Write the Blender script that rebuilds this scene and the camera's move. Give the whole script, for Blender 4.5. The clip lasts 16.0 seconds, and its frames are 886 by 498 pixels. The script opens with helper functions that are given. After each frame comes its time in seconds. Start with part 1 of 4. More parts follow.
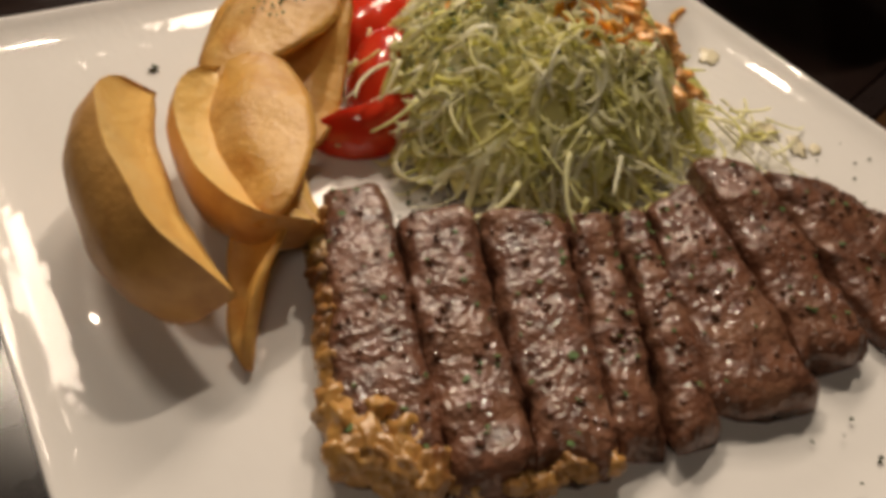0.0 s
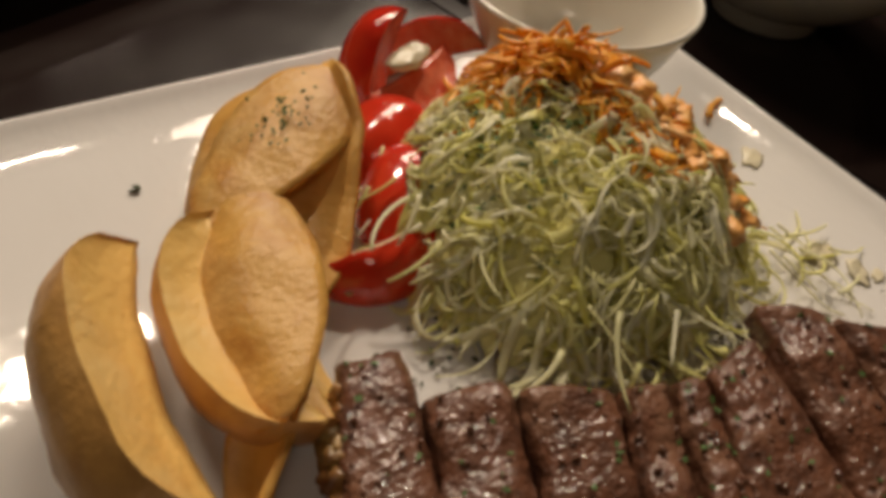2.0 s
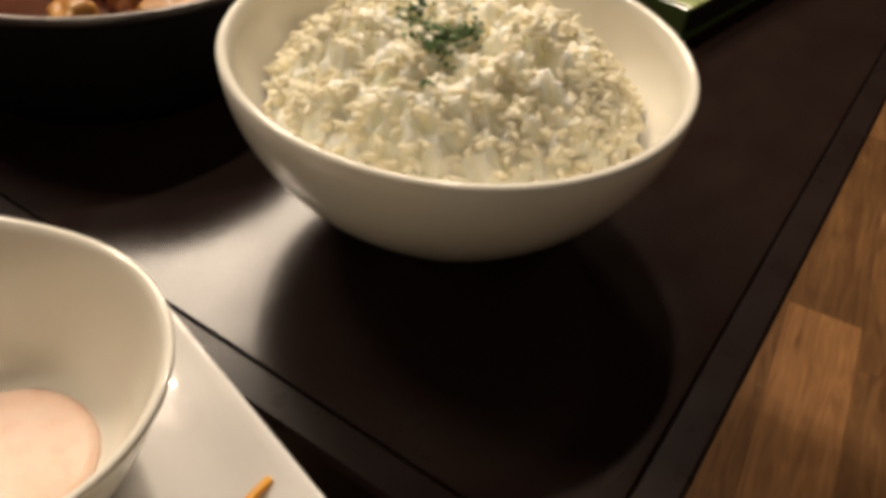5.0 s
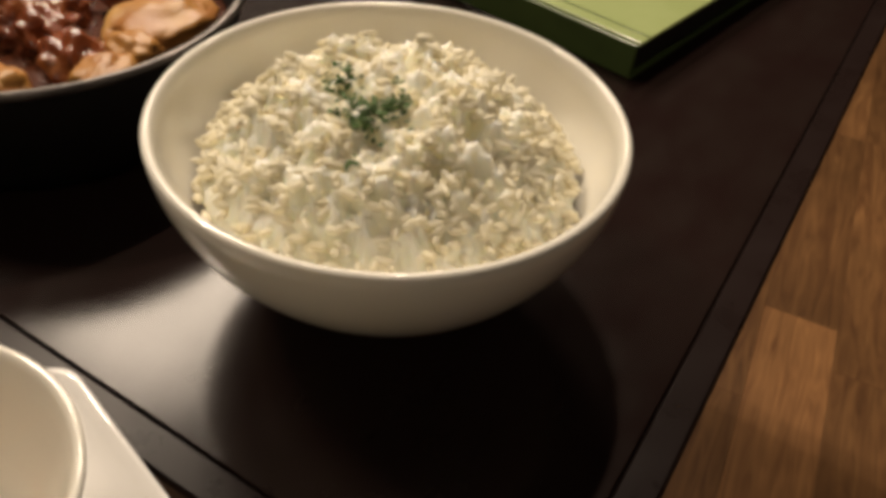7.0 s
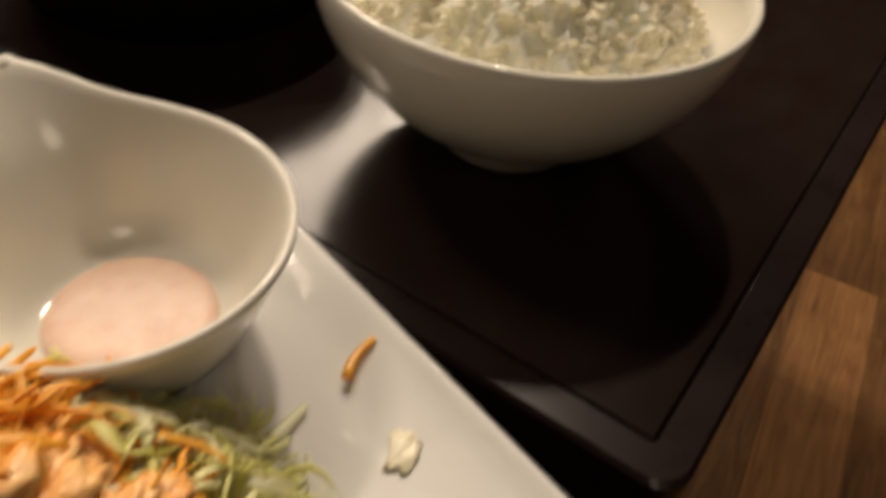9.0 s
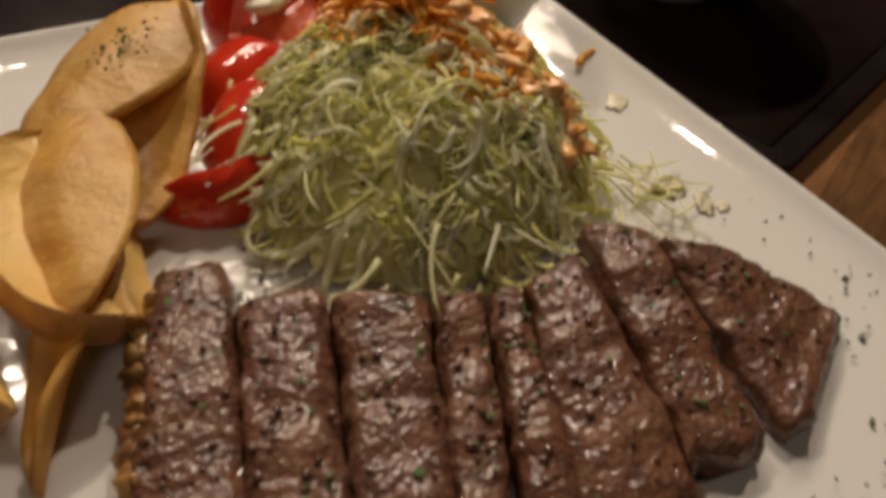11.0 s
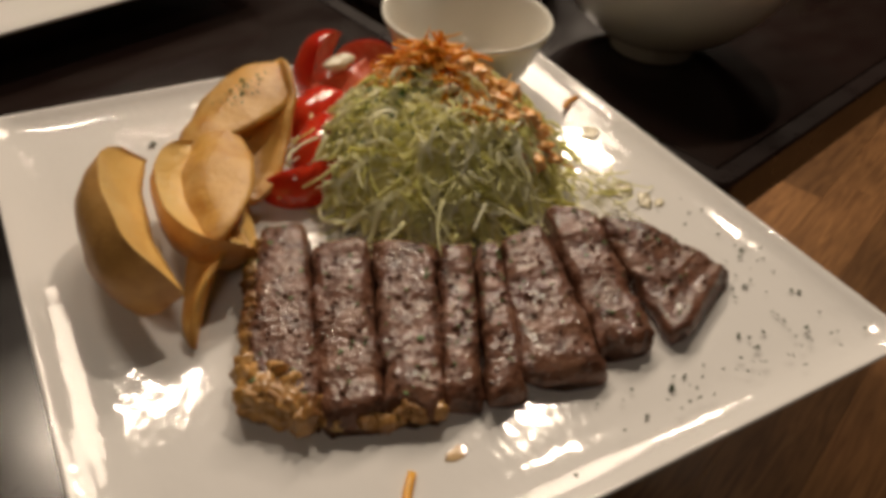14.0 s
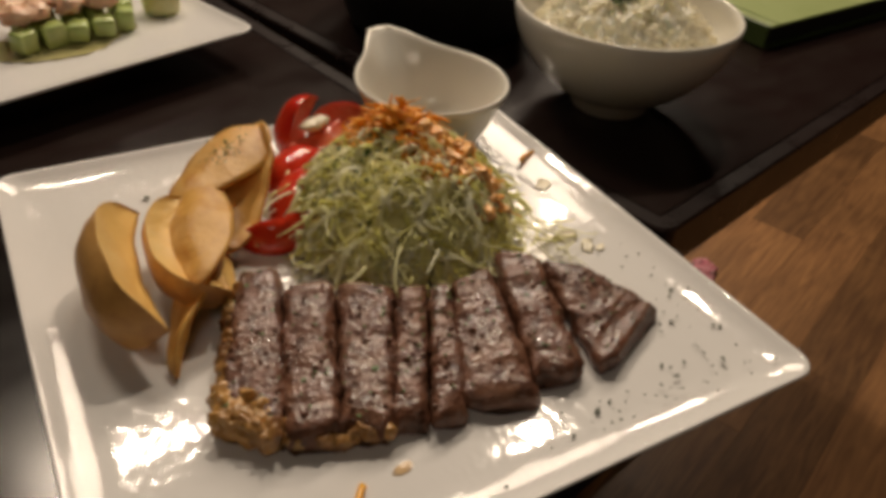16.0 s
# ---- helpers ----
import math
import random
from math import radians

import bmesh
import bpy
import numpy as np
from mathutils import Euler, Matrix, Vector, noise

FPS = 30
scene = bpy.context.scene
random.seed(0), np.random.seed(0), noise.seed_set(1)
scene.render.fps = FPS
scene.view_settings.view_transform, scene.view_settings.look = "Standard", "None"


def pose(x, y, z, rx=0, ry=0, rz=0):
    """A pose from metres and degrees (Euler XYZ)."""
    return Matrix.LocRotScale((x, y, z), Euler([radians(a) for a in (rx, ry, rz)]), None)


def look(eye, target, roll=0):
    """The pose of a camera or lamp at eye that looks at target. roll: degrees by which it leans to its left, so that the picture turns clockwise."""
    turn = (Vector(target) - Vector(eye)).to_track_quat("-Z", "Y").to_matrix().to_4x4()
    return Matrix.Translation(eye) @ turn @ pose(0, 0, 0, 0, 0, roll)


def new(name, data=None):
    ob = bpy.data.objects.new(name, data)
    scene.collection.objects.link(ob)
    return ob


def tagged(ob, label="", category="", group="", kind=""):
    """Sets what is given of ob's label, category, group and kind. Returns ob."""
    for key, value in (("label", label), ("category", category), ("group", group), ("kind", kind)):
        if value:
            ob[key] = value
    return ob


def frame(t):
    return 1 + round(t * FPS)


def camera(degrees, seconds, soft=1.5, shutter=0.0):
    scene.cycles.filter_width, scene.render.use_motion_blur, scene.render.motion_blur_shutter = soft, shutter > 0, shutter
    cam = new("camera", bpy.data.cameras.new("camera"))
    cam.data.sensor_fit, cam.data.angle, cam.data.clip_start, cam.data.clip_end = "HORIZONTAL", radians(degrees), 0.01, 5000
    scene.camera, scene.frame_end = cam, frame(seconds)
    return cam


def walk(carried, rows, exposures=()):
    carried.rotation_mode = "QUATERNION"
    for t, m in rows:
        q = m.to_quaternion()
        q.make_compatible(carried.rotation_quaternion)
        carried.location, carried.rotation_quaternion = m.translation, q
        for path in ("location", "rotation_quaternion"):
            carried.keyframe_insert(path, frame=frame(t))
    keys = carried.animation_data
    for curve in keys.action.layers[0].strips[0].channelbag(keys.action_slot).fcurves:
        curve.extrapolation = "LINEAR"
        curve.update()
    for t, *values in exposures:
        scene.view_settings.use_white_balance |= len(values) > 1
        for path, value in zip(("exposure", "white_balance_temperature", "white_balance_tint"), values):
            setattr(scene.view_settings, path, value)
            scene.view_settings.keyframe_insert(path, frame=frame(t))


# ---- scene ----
import functools

cam = camera(58.0, 16.0, soft=4.6, shutter=0.5)
PATH = [
    (0, (-0.1262, -0.1398, 0.7478), (0.0879, 0.1378, 0.3913), 8.73),
    (0.5, (-0.1237, -0.1277, 0.7437), (0.0910, 0.1484, 0.3864), 8.80),
    (1, (-0.1229, -0.1134, 0.7441), (0.0946, 0.1608, 0.3870), 9.45),
    (1.5, (-0.1185, -0.1001, 0.7478), (0.0966, 0.1741, 0.3892), 9.42),
    (2, (-0.1093, -0.0888, 0.7534), (0.1140, 0.1844, 0.3991), 9.82),
    (2.5, (-0.0894, -0.0823, 0.7584), (0.1353, 0.1860, 0.4012), 9.65),
    (3, (-0.0542, -0.0785, 0.7631), (0.1758, 0.1895, 0.4092), 8.79),
    (3.5, (0.0009, -0.0703, 0.7583), (0.2478, 0.2059, 0.4225), 6.57),
    (4, (0.0486, -0.0514, 0.7606), (0.3058, 0.2195, 0.4282), 6.07),
    (4.5, (0.0714, -0.0422, 0.7566), (0.3315, 0.2208, 0.4201), 6.34),
    (5, (0.0863, -0.0351, 0.7598), (0.3501, 0.2229, 0.4224), 6.57),
    (7.5, (0.1088, -0.0312, 0.7766), (0.3805, 0.2205, 0.4396), 5.46),
    (8, (0.1046, -0.0301, 0.7720), (0.3773, 0.2216, 0.4369), 5.38),
    (8.5, (0.0860, -0.0340, 0.7664), (0.3517, 0.2208, 0.4281), 6.12),
    (9, (0.0514, -0.0431, 0.7502), (0.3071, 0.2102, 0.4031), 7.39),
    (9.5, (0.0125, -0.0606, 0.7440), (0.2557, 0.2064, 0.3982), 7.05),
    (10, (-0.0288, -0.0814, 0.7444), (0.2113, 0.1854, 0.3963), 8.97),
    (12.5, (-0.1136, -0.1951, 0.7575), (0.0981, 0.1006, 0.4144), 7.42),
    (13, (-0.1175, -0.2061, 0.7697), (0.0886, 0.1002, 0.4325), 6.37),
    (13.5, (-0.1212, -0.2148, 0.7825), (0.0852, 0.1013, 0.4546), 5.81),
    (14, (-0.1228, -0.2246, 0.7914), (0.0848, 0.0989, 0.4716), 5.42),
    (14.5, (-0.1226, -0.2332, 0.7982), (0.0871, 0.0942, 0.4838), 5.39),
    (15, (-0.1245, -0.2434, 0.8055), (0.0868, 0.0885, 0.4969), 5.30),
    (15.5, (-0.1235, -0.2526, 0.8110), (0.0888, 0.0846, 0.5090), 4.94),
    (16, (-0.1222, -0.2601, 0.8171), (0.0907, 0.0797, 0.5183), 4.66),
]
walk(cam, [(t, look(eye, target, roll)) for t, eye, target, roll in PATH], ((0, 0.15), (2, -0.10), (3.5, -0.24), (4, 0.04), (5, 0.40), (8, 0.18), (9, 0.10), (9.5, -0.2), (10, -0.28), (12.5, 0.03), (14, -0.08), (16, -0.15)))

# ---------------------------------------------------------------- levels
TABLE = 0.567       # table top
PLATE = 0.5872      # flat of the steak plate

# ---------------------------------------------------------------- world and lamps
world = bpy.data.worlds.new("room_air")
scene.world = world
world.use_nodes = True
world.node_tree.nodes["Background"].inputs[0].default_value = (1.0, 0.78, 0.55, 1)
world.node_tree.nodes["Background"].inputs[1].default_value = 0.003


def lamp(name, x, y, z, watts, size, colour, aim):
    data = bpy.data.lights.new(name, "AREA")
    data.shape, data.size, data.energy, data.color = "DISK", size, watts, colour
    data.spread = radians(150)
    ob = new(name, data)
    ob.matrix_world = look((x, y, z), aim)
    return ob


WARM = (1.0, 0.82, 0.635)
for x, y, z, watts, count, step, size in (
        (-0.10, 1.36, 2.2, 8.4, 6, 0.07, 0.035), (0.95, 0.87, 2.2, 8.8, 2, 0.08, 0.045), (0.37, 2.80, 2.2, 0.15, 3, 0.12, 0.045), (1.95, 1.95, 2.2, 8.0, 3, 0.12, 0.045),
        (0.72, 1.82, 2.3, 9.0, 1, 0.0, 0.60), (1.36, 1.98, 2.3, 9.5, 1, 0.0, 0.70)):
    for k in range(count):
        lamp("ceiling_spot", x + (k - (count - 1) / 2) * step, y + 0.3 * (k % 2) * step, z, watts / count, size, WARM, (0.1, 0.1, 0.56))
# added fill behind the camera to lift the shaded front sides, not a known fixture
lamp("ceiling_lamp", -0.7, -1.1, 2.35, 2.4, 0.6, WARM, (0.0, 0.0, 0.56))


# ---------------------------------------------------------------- materials
def material(name, base, rough=0.5, metal=0.0, spec=0.5, second=None, scale=40.0, mix=(0.35, 0.65), detail=6.0,
             bump=0.0, bump_scale=200.0, bump_dist=0.001, bump_detail=4.0, third=None, third_scale=8.0, third_mix=(0.55, 0.7), coat=0.0, coat_rough=0.1,
             sss=0.0, sss_radius=(0.004, 0.002, 0.001), rough2=None, per_object=0.0, stretch=(1, 1, 1), leak=0.0, island=None):
    """A surface with two scales of colour variation, roughness variation and relief."""
    m = bpy.data.materials.new(name)
    m.use_nodes = True
    nt = m.node_tree
    b = nt.nodes["Principled BSDF"]
    n = nt.nodes.new
    link = nt.links.new
    b.inputs["Roughness"].default_value = rough
    b.inputs["Metallic"].default_value = metal
    b.inputs["Specular IOR Level"].default_value = spec
    b.inputs["Coat Weight"].default_value = coat
    b.inputs["Coat Roughness"].default_value = coat_rough
    if sss:
        b.inputs["Subsurface Weight"].default_value = sss
        b.inputs["Subsurface Radius"].default_value = sss_radius
        b.inputs["Subsurface Scale"].default_value = 1.0
    tc = n("ShaderNodeTexCoord")
    mp = n("ShaderNodeMapping")
    mp.inputs["Scale"].default_value = stretch
    link(tc.outputs["Object"], mp.inputs["Vector"])
    vec = mp.outputs["Vector"]

    def noise_node(s, d=detail, rgh=0.6):
        k = n("ShaderNodeTexNoise")
        k.inputs["Scale"].default_value, k.inputs["Detail"].default_value, k.inputs["Roughness"].default_value = s, d, rgh
        link(vec, k.inputs["Vector"])
        return k.outputs["Fac"]

    def ramp(fac, lo, hi):
        r = n("ShaderNodeMapRange")
        r.inputs["From Min"].default_value, r.inputs["From Max"].default_value = lo, hi
        link(fac, r.inputs["Value"])
        return r.outputs["Result"]

    def mixed(fac, a, c):
        x = n("ShaderNodeMix")
        x.data_type = "RGBA"
        link(fac, x.inputs["Factor"])
        for sock, v in ((x.inputs["A"], a), (x.inputs["B"], c)):
            if isinstance(v, tuple):
                sock.default_value = (*v, 1)
            else:
                link(v, sock)
        return x.outputs["Result"]

    col = tuple(base)
    if second:
        f = ramp(noise_node(scale), *mix)
        col = mixed(f, col, tuple(second))
        if rough2 is not None:
            r = n("ShaderNodeMapRange")
            r.inputs["To Min"].default_value, r.inputs["To Max"].default_value = rough, rough2
            link(f, r.inputs["Value"])
            link(r.outputs["Result"], b.inputs["Roughness"])
    if third:
        col = mixed(ramp(noise_node(third_scale), *third_mix), col, tuple(third))
    if island:
        geo = n("ShaderNodeNewGeometry")
        col = mixed(ramp(geo.outputs["Random Per Island"], 0.25, 0.95), col, tuple(island))
    if per_object:
        oi = n("ShaderNodeObjectInfo")
        r = n("ShaderNodeMapRange")
        r.inputs["To Min"].default_value, r.inputs["To Max"].default_value = 1 - per_object, 1 + per_object
        link(oi.outputs["Random"], r.inputs["Value"])
        h = n("ShaderNodeHueSaturation")
        link(r.outputs["Result"], h.inputs["Value"])
        if isinstance(col, tuple):
            h.inputs["Color"].default_value = (*col, 1)
        else:
            link(col, h.inputs["Color"])
        col = h.outputs["Color"]
    if isinstance(col, tuple):
        b.inputs["Base Color"].default_value = (*col, 1)
    else:
        link(col, b.inputs["Base Color"])
    if bump:
        bp = n("ShaderNodeBump")
        bp.inputs["Strength"].default_value, bp.inputs["Distance"].default_value = bump, bump_dist
        link(noise_node(bump_scale, bump_detail), bp.inputs["Height"])
        link(bp.outputs["Normal"], b.inputs["Normal"])
        if coat:
            link(bp.outputs["Normal"], b.inputs["Coat Normal"])
    if leak:
        tr, mx = n("ShaderNodeBsdfTranslucent"), n("ShaderNodeMixShader")
        if isinstance(col, tuple):
            tr.inputs["Color"].default_value = (*col, 1)
        else:
            link(col, tr.inputs["Color"])
        mx.inputs[0].default_value = leak
        link(b.outputs[0], mx.inputs[1])
        link(tr.outputs[0], mx.inputs[2])
        link(mx.outputs[0], nt.nodes["Material Output"].inputs["Surface"])
    return m


GLAZE = material("glazed_porcelain", (0.80, 0.785, 0.77), 0.055, second=(0.77, 0.755, 0.735), scale=14, bump=0.30, bump_scale=210, bump_dist=0.0005, bump_detail=1.0, rough2=0.075, spec=0.5, stretch=(1.0, 0.6, 1.0))
GLAZE_BOWL = material("bowl_porcelain", (0.80, 0.77, 0.68), 0.09, second=(0.77, 0.745, 0.67), scale=20, bump=0.08, bump_scale=60, rough2=0.13)
TABLE_TOP = material("dark_laminate", (0.016, 0.0085, 0.0075), 0.15, spec=0.42, second=(0.019, 0.012, 0.010), scale=20, third=(0.013, 0.0075, 0.006), third_scale=7, rough2=0.20, stretch=(1, 2, 1), bump=0.06, bump_scale=500, bump_dist=0.0003)
TABLE_EDGE = material("dark_edge_band", (0.014, 0.008, 0.007), 0.26, second=(0.017, 0.010, 0.009), scale=40, bump=0.1, bump_scale=700, bump_dist=0.0002, rough2=0.32, spec=0.3)
BLACK_GAP = material("black_lacquer", (0.010, 0.008, 0.008), 0.5, second=(0.016, 0.012, 0.011), scale=30)
MEAT = material("seared_beef", (0.160, 0.065, 0.035), 0.46, second=(0.070, 0.028, 0.015), scale=170, mix=(0.40, 0.66), third=(0.215, 0.104, 0.060), third_scale=70, third_mix=(0.5, 0.68), bump=0.75, bump_scale=430, bump_dist=0.0013, bump_detail=1.0, coat=0.65, coat_rough=0.105, rough2=0.55, spec=0.22)
OIL_BEAD = material("oil_bead", (0.15, 0.065, 0.036), 0.10, second=(0.10, 0.043, 0.024), scale=200, coat=1.0, coat_rough=0.06, spec=0.7)
FAT = material("browned_fat", (0.50, 0.27, 0.075), 0.36, second=(0.17, 0.066, 0.022), scale=60, mix=(0.42, 0.66), third=(0.66, 0.47, 0.17), third_scale=40, bump=0.6, bump_scale=240, bump_dist=0.0010, bump_detail=1.5, coat=0.35, coat_rough=0.14, sss=0.1)
SKIN = material("fried_potato_skin", (0.64, 0.34, 0.095), 0.48, second=(0.38, 0.160, 0.042), scale=60, mix=(0.46, 0.74), third=(0.72, 0.42, 0.14), third_scale=26, bump=0.7, bump_scale=300, bump_dist=0.0007, coat=0.2, coat_rough=0.3, rough2=0.55)
FLESH = material("fried_potato_flesh", (0.94, 0.62, 0.19), 0.46, second=(0.76, 0.37, 0.075), scale=42, mix=(0.46, 0.70), third=(0.95, 0.72, 0.30), third_scale=22, third_mix=(0.5, 0.7), bump=0.7, bump_scale=380, bump_dist=0.0009, coat=0.15, coat_rough=0.3, leak=0.10)
CHIP = material("fried_potato_slice", (0.86, 0.50, 0.120), 0.42, second=(0.58, 0.24, 0.045), scale=42, mix=(0.44, 0.68), third=(0.92, 0.63, 0.23), third_scale=30, third_mix=(0.5, 0.7), bump=0.7, bump_scale=340, bump_dist=0.0009, coat=0.2, coat_rough=0.25, leak=0.22)
TOMATO_SKIN = material("tomato_skin", (0.58, 0.022, 0.012), 0.12, second=(0.66, 0.05, 0.018), scale=40, bump=0.1, bump_scale=120, coat=0.5, coat_rough=0.05, sss=0.1, sss_radius=(0.006, 0.001, 0.0006))
TOMATO_FLESH = material("tomato_flesh", (0.72, 0.10, 0.05), 0.16, second=(0.78, 0.22, 0.12), scale=130, bump=0.6, bump_scale=280, bump_dist=0.001, coat=0.5, coat_rough=0.08)
CABBAGE = material("shredded_cabbage", (0.98, 0.95, 0.66), 0.45, second=(0.98, 0.97, 0.82), scale=60, mix=(0.35, 0.65), bump=0.2, bump_scale=300, coat=0.10, coat_rough=0.2, leak=0.40, island=(0.91, 0.89, 0.32))
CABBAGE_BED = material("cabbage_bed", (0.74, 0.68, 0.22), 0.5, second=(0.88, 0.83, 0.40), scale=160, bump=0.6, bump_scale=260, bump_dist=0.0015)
CARROT = material("shredded_carrot", (1.0, 0.52, 0.045), 0.35, second=(1.0, 0.60, 0.11), scale=120, bump=0.2, bump_scale=300, coat=0.2, coat_rough=0.2, leak=0.28, island=(1.0, 0.44, 0.025))
DRESSING = material("creamy_dressing", (0.80, 0.75, 0.58), 0.26, second=(0.80, 0.72, 0.50), scale=90, bump=0.5, bump_scale=150, bump_dist=0.001, leak=0.15)
ORANGE_CREAM = material("dressed_carrot", (1.0, 0.42, 0.07), 0.30, second=(1.0, 0.62, 0.26), scale=110, bump=0.8, bump_scale=260, bump_dist=0.0018, coat=0.3)
SAUCE = material("pink_sauce", (0.76, 0.55, 0.44), 0.38, second=(0.72, 0.47, 0.36), scale=160, mix=(0.45, 0.7), bump=0.5, bump_scale=300, bump_dist=0.0006, sss=0.2)
HERB = material("dried_herb", (0.055, 0.115, 0.022), 0.7, second=(0.08, 0.15, 0.035), scale=400)
HERB_DARK = material("dried_herb_dark", (0.030, 0.048, 0.018), 0.75, second=(0.05, 0.08, 0.03), scale=400)
RICE = material("cooked_rice", (0.98, 0.95, 0.83), 0.38, second=(0.98, 0.93, 0.75), scale=70, coat=0.1, coat_rough=0.3, leak=0.45)
RICE_BED = material("rice_bed", (0.98, 0.945, 0.81), 0.42, second=(0.98, 0.92, 0.72), scale=90, bump=0.45, bump_scale=420, bump_dist=0.0010, bump_detail=2.0, sss=1.0, sss_radius=(0.0062, 0.0058, 0.0052))
IRON = material("black_iron", (0.005, 0.004, 0.004), 0.6, spec=0.25, second=(0.008, 0.007, 0.006), scale=60, bump=0.3, bump_scale=300, bump_dist=0.0004, rough2=0.62)
IRON_RIM = material("worn_iron_rim", (0.16, 0.14, 0.13), 0.35, metal=0.6, second=(0.09, 0.08, 0.075), scale=60, bump=0.2)
STEW = material("braised_meat", (0.28, 0.075, 0.022), 0.25, second=(0.17, 0.04, 0.013), scale=60, third=(0.40, 0.15, 0.05), third_scale=45, bump=0.8, bump_scale=160, bump_dist=0.0015, coat=0.6, coat_rough=0.12)
STEWED = material("stewed_potato", (0.50, 0.25, 0.055), 0.42, second=(0.36, 0.14, 0.030), scale=50, third=(0.56, 0.33, 0.10), third_scale=35, bump=0.5, bump_scale=200, bump_dist=0.001, coat=0.05)
BROTH = material("dark_broth", (0.07, 0.02, 0.009), 0.18, second=(0.10, 0.03, 0.012), scale=50, coat=0.4)
GREEN = material("green_cover", (0.40, 0.47, 0.20), 0.28, second=(0.36, 0.43, 0.17), scale=30, bump=0.12, bump_scale=500, coat=0.3, coat_rough=0.15)
GREEN_DARK = material("dark_green_band", (0.085, 0.13, 0.035), 0.35, second=(0.07, 0.11, 0.03), scale=40, coat=0.2)
PAGES = material("dark_page_block", (0.014, 0.014, 0.012), 0.5, second=(0.022, 0.022, 0.018), scale=200, stretch=(1, 1, 40))
PAPER = material("printed_card", (0.62, 0.48, 0.34), 0.4, second=(0.55, 0.16, 0.10), scale=45, mix=(0.5, 0.56))
AVOCADO = material("avocado", (0.33, 0.46, 0.10), 0.3, second=(0.52, 0.58, 0.20), scale=55, bump=0.3, bump_scale=200, coat=0.3)
SHRIMP = material("dressed_shrimp", (0.78, 0.42, 0.24), 0.3, second=(0.82, 0.58, 0.40), scale=80, bump=0.5, bump_scale=180, bump_dist=0.001, coat=0.4, sss=0.2)
LIME = material("pale_lime", (0.62, 0.60, 0.24), 0.35, second=(0.70, 0.68, 0.36), scale=60, bump=0.3, bump_scale=300, sss=0.2)
OIL = material("oil_smear", (0.55, 0.50, 0.22), 0.06, second=(0.6, 0.55, 0.28), scale=40, coat=0.6)
JUICE = material("meat_juice", (0.62, 0.42, 0.22), 0.1, second=(0.66, 0.5, 0.3), scale=80, coat=0.5)
WALL = material("brown_wall", (0.055, 0.038, 0.028), 0.8, second=(0.045, 0.032, 0.023), scale=12, bump=0.3, bump_scale=120)
CEIL = material("dark_ceiling", (0.030, 0.024, 0.020), 0.85, second=(0.026, 0.020, 0.017), scale=9, bump=0.2, bump_scale=80)
LEATHER = material("black_seat_leather", (0.030, 0.026, 0.027), 0.5, second=(0.045, 0.038, 0.038), scale=90, bump=0.6, bump_scale=400, bump_dist=0.0006)
PINK = material("pink_knit", (0.62, 0.16, 0.22), 0.8, second=(0.75, 0.40, 0.42), scale=140, mix=(0.48, 0.56), third=(0.06, 0.02, 0.025), third_scale=90, third_mix=(0.56, 0.6), bump=0.8, bump_scale=400, bump_dist=0.002)


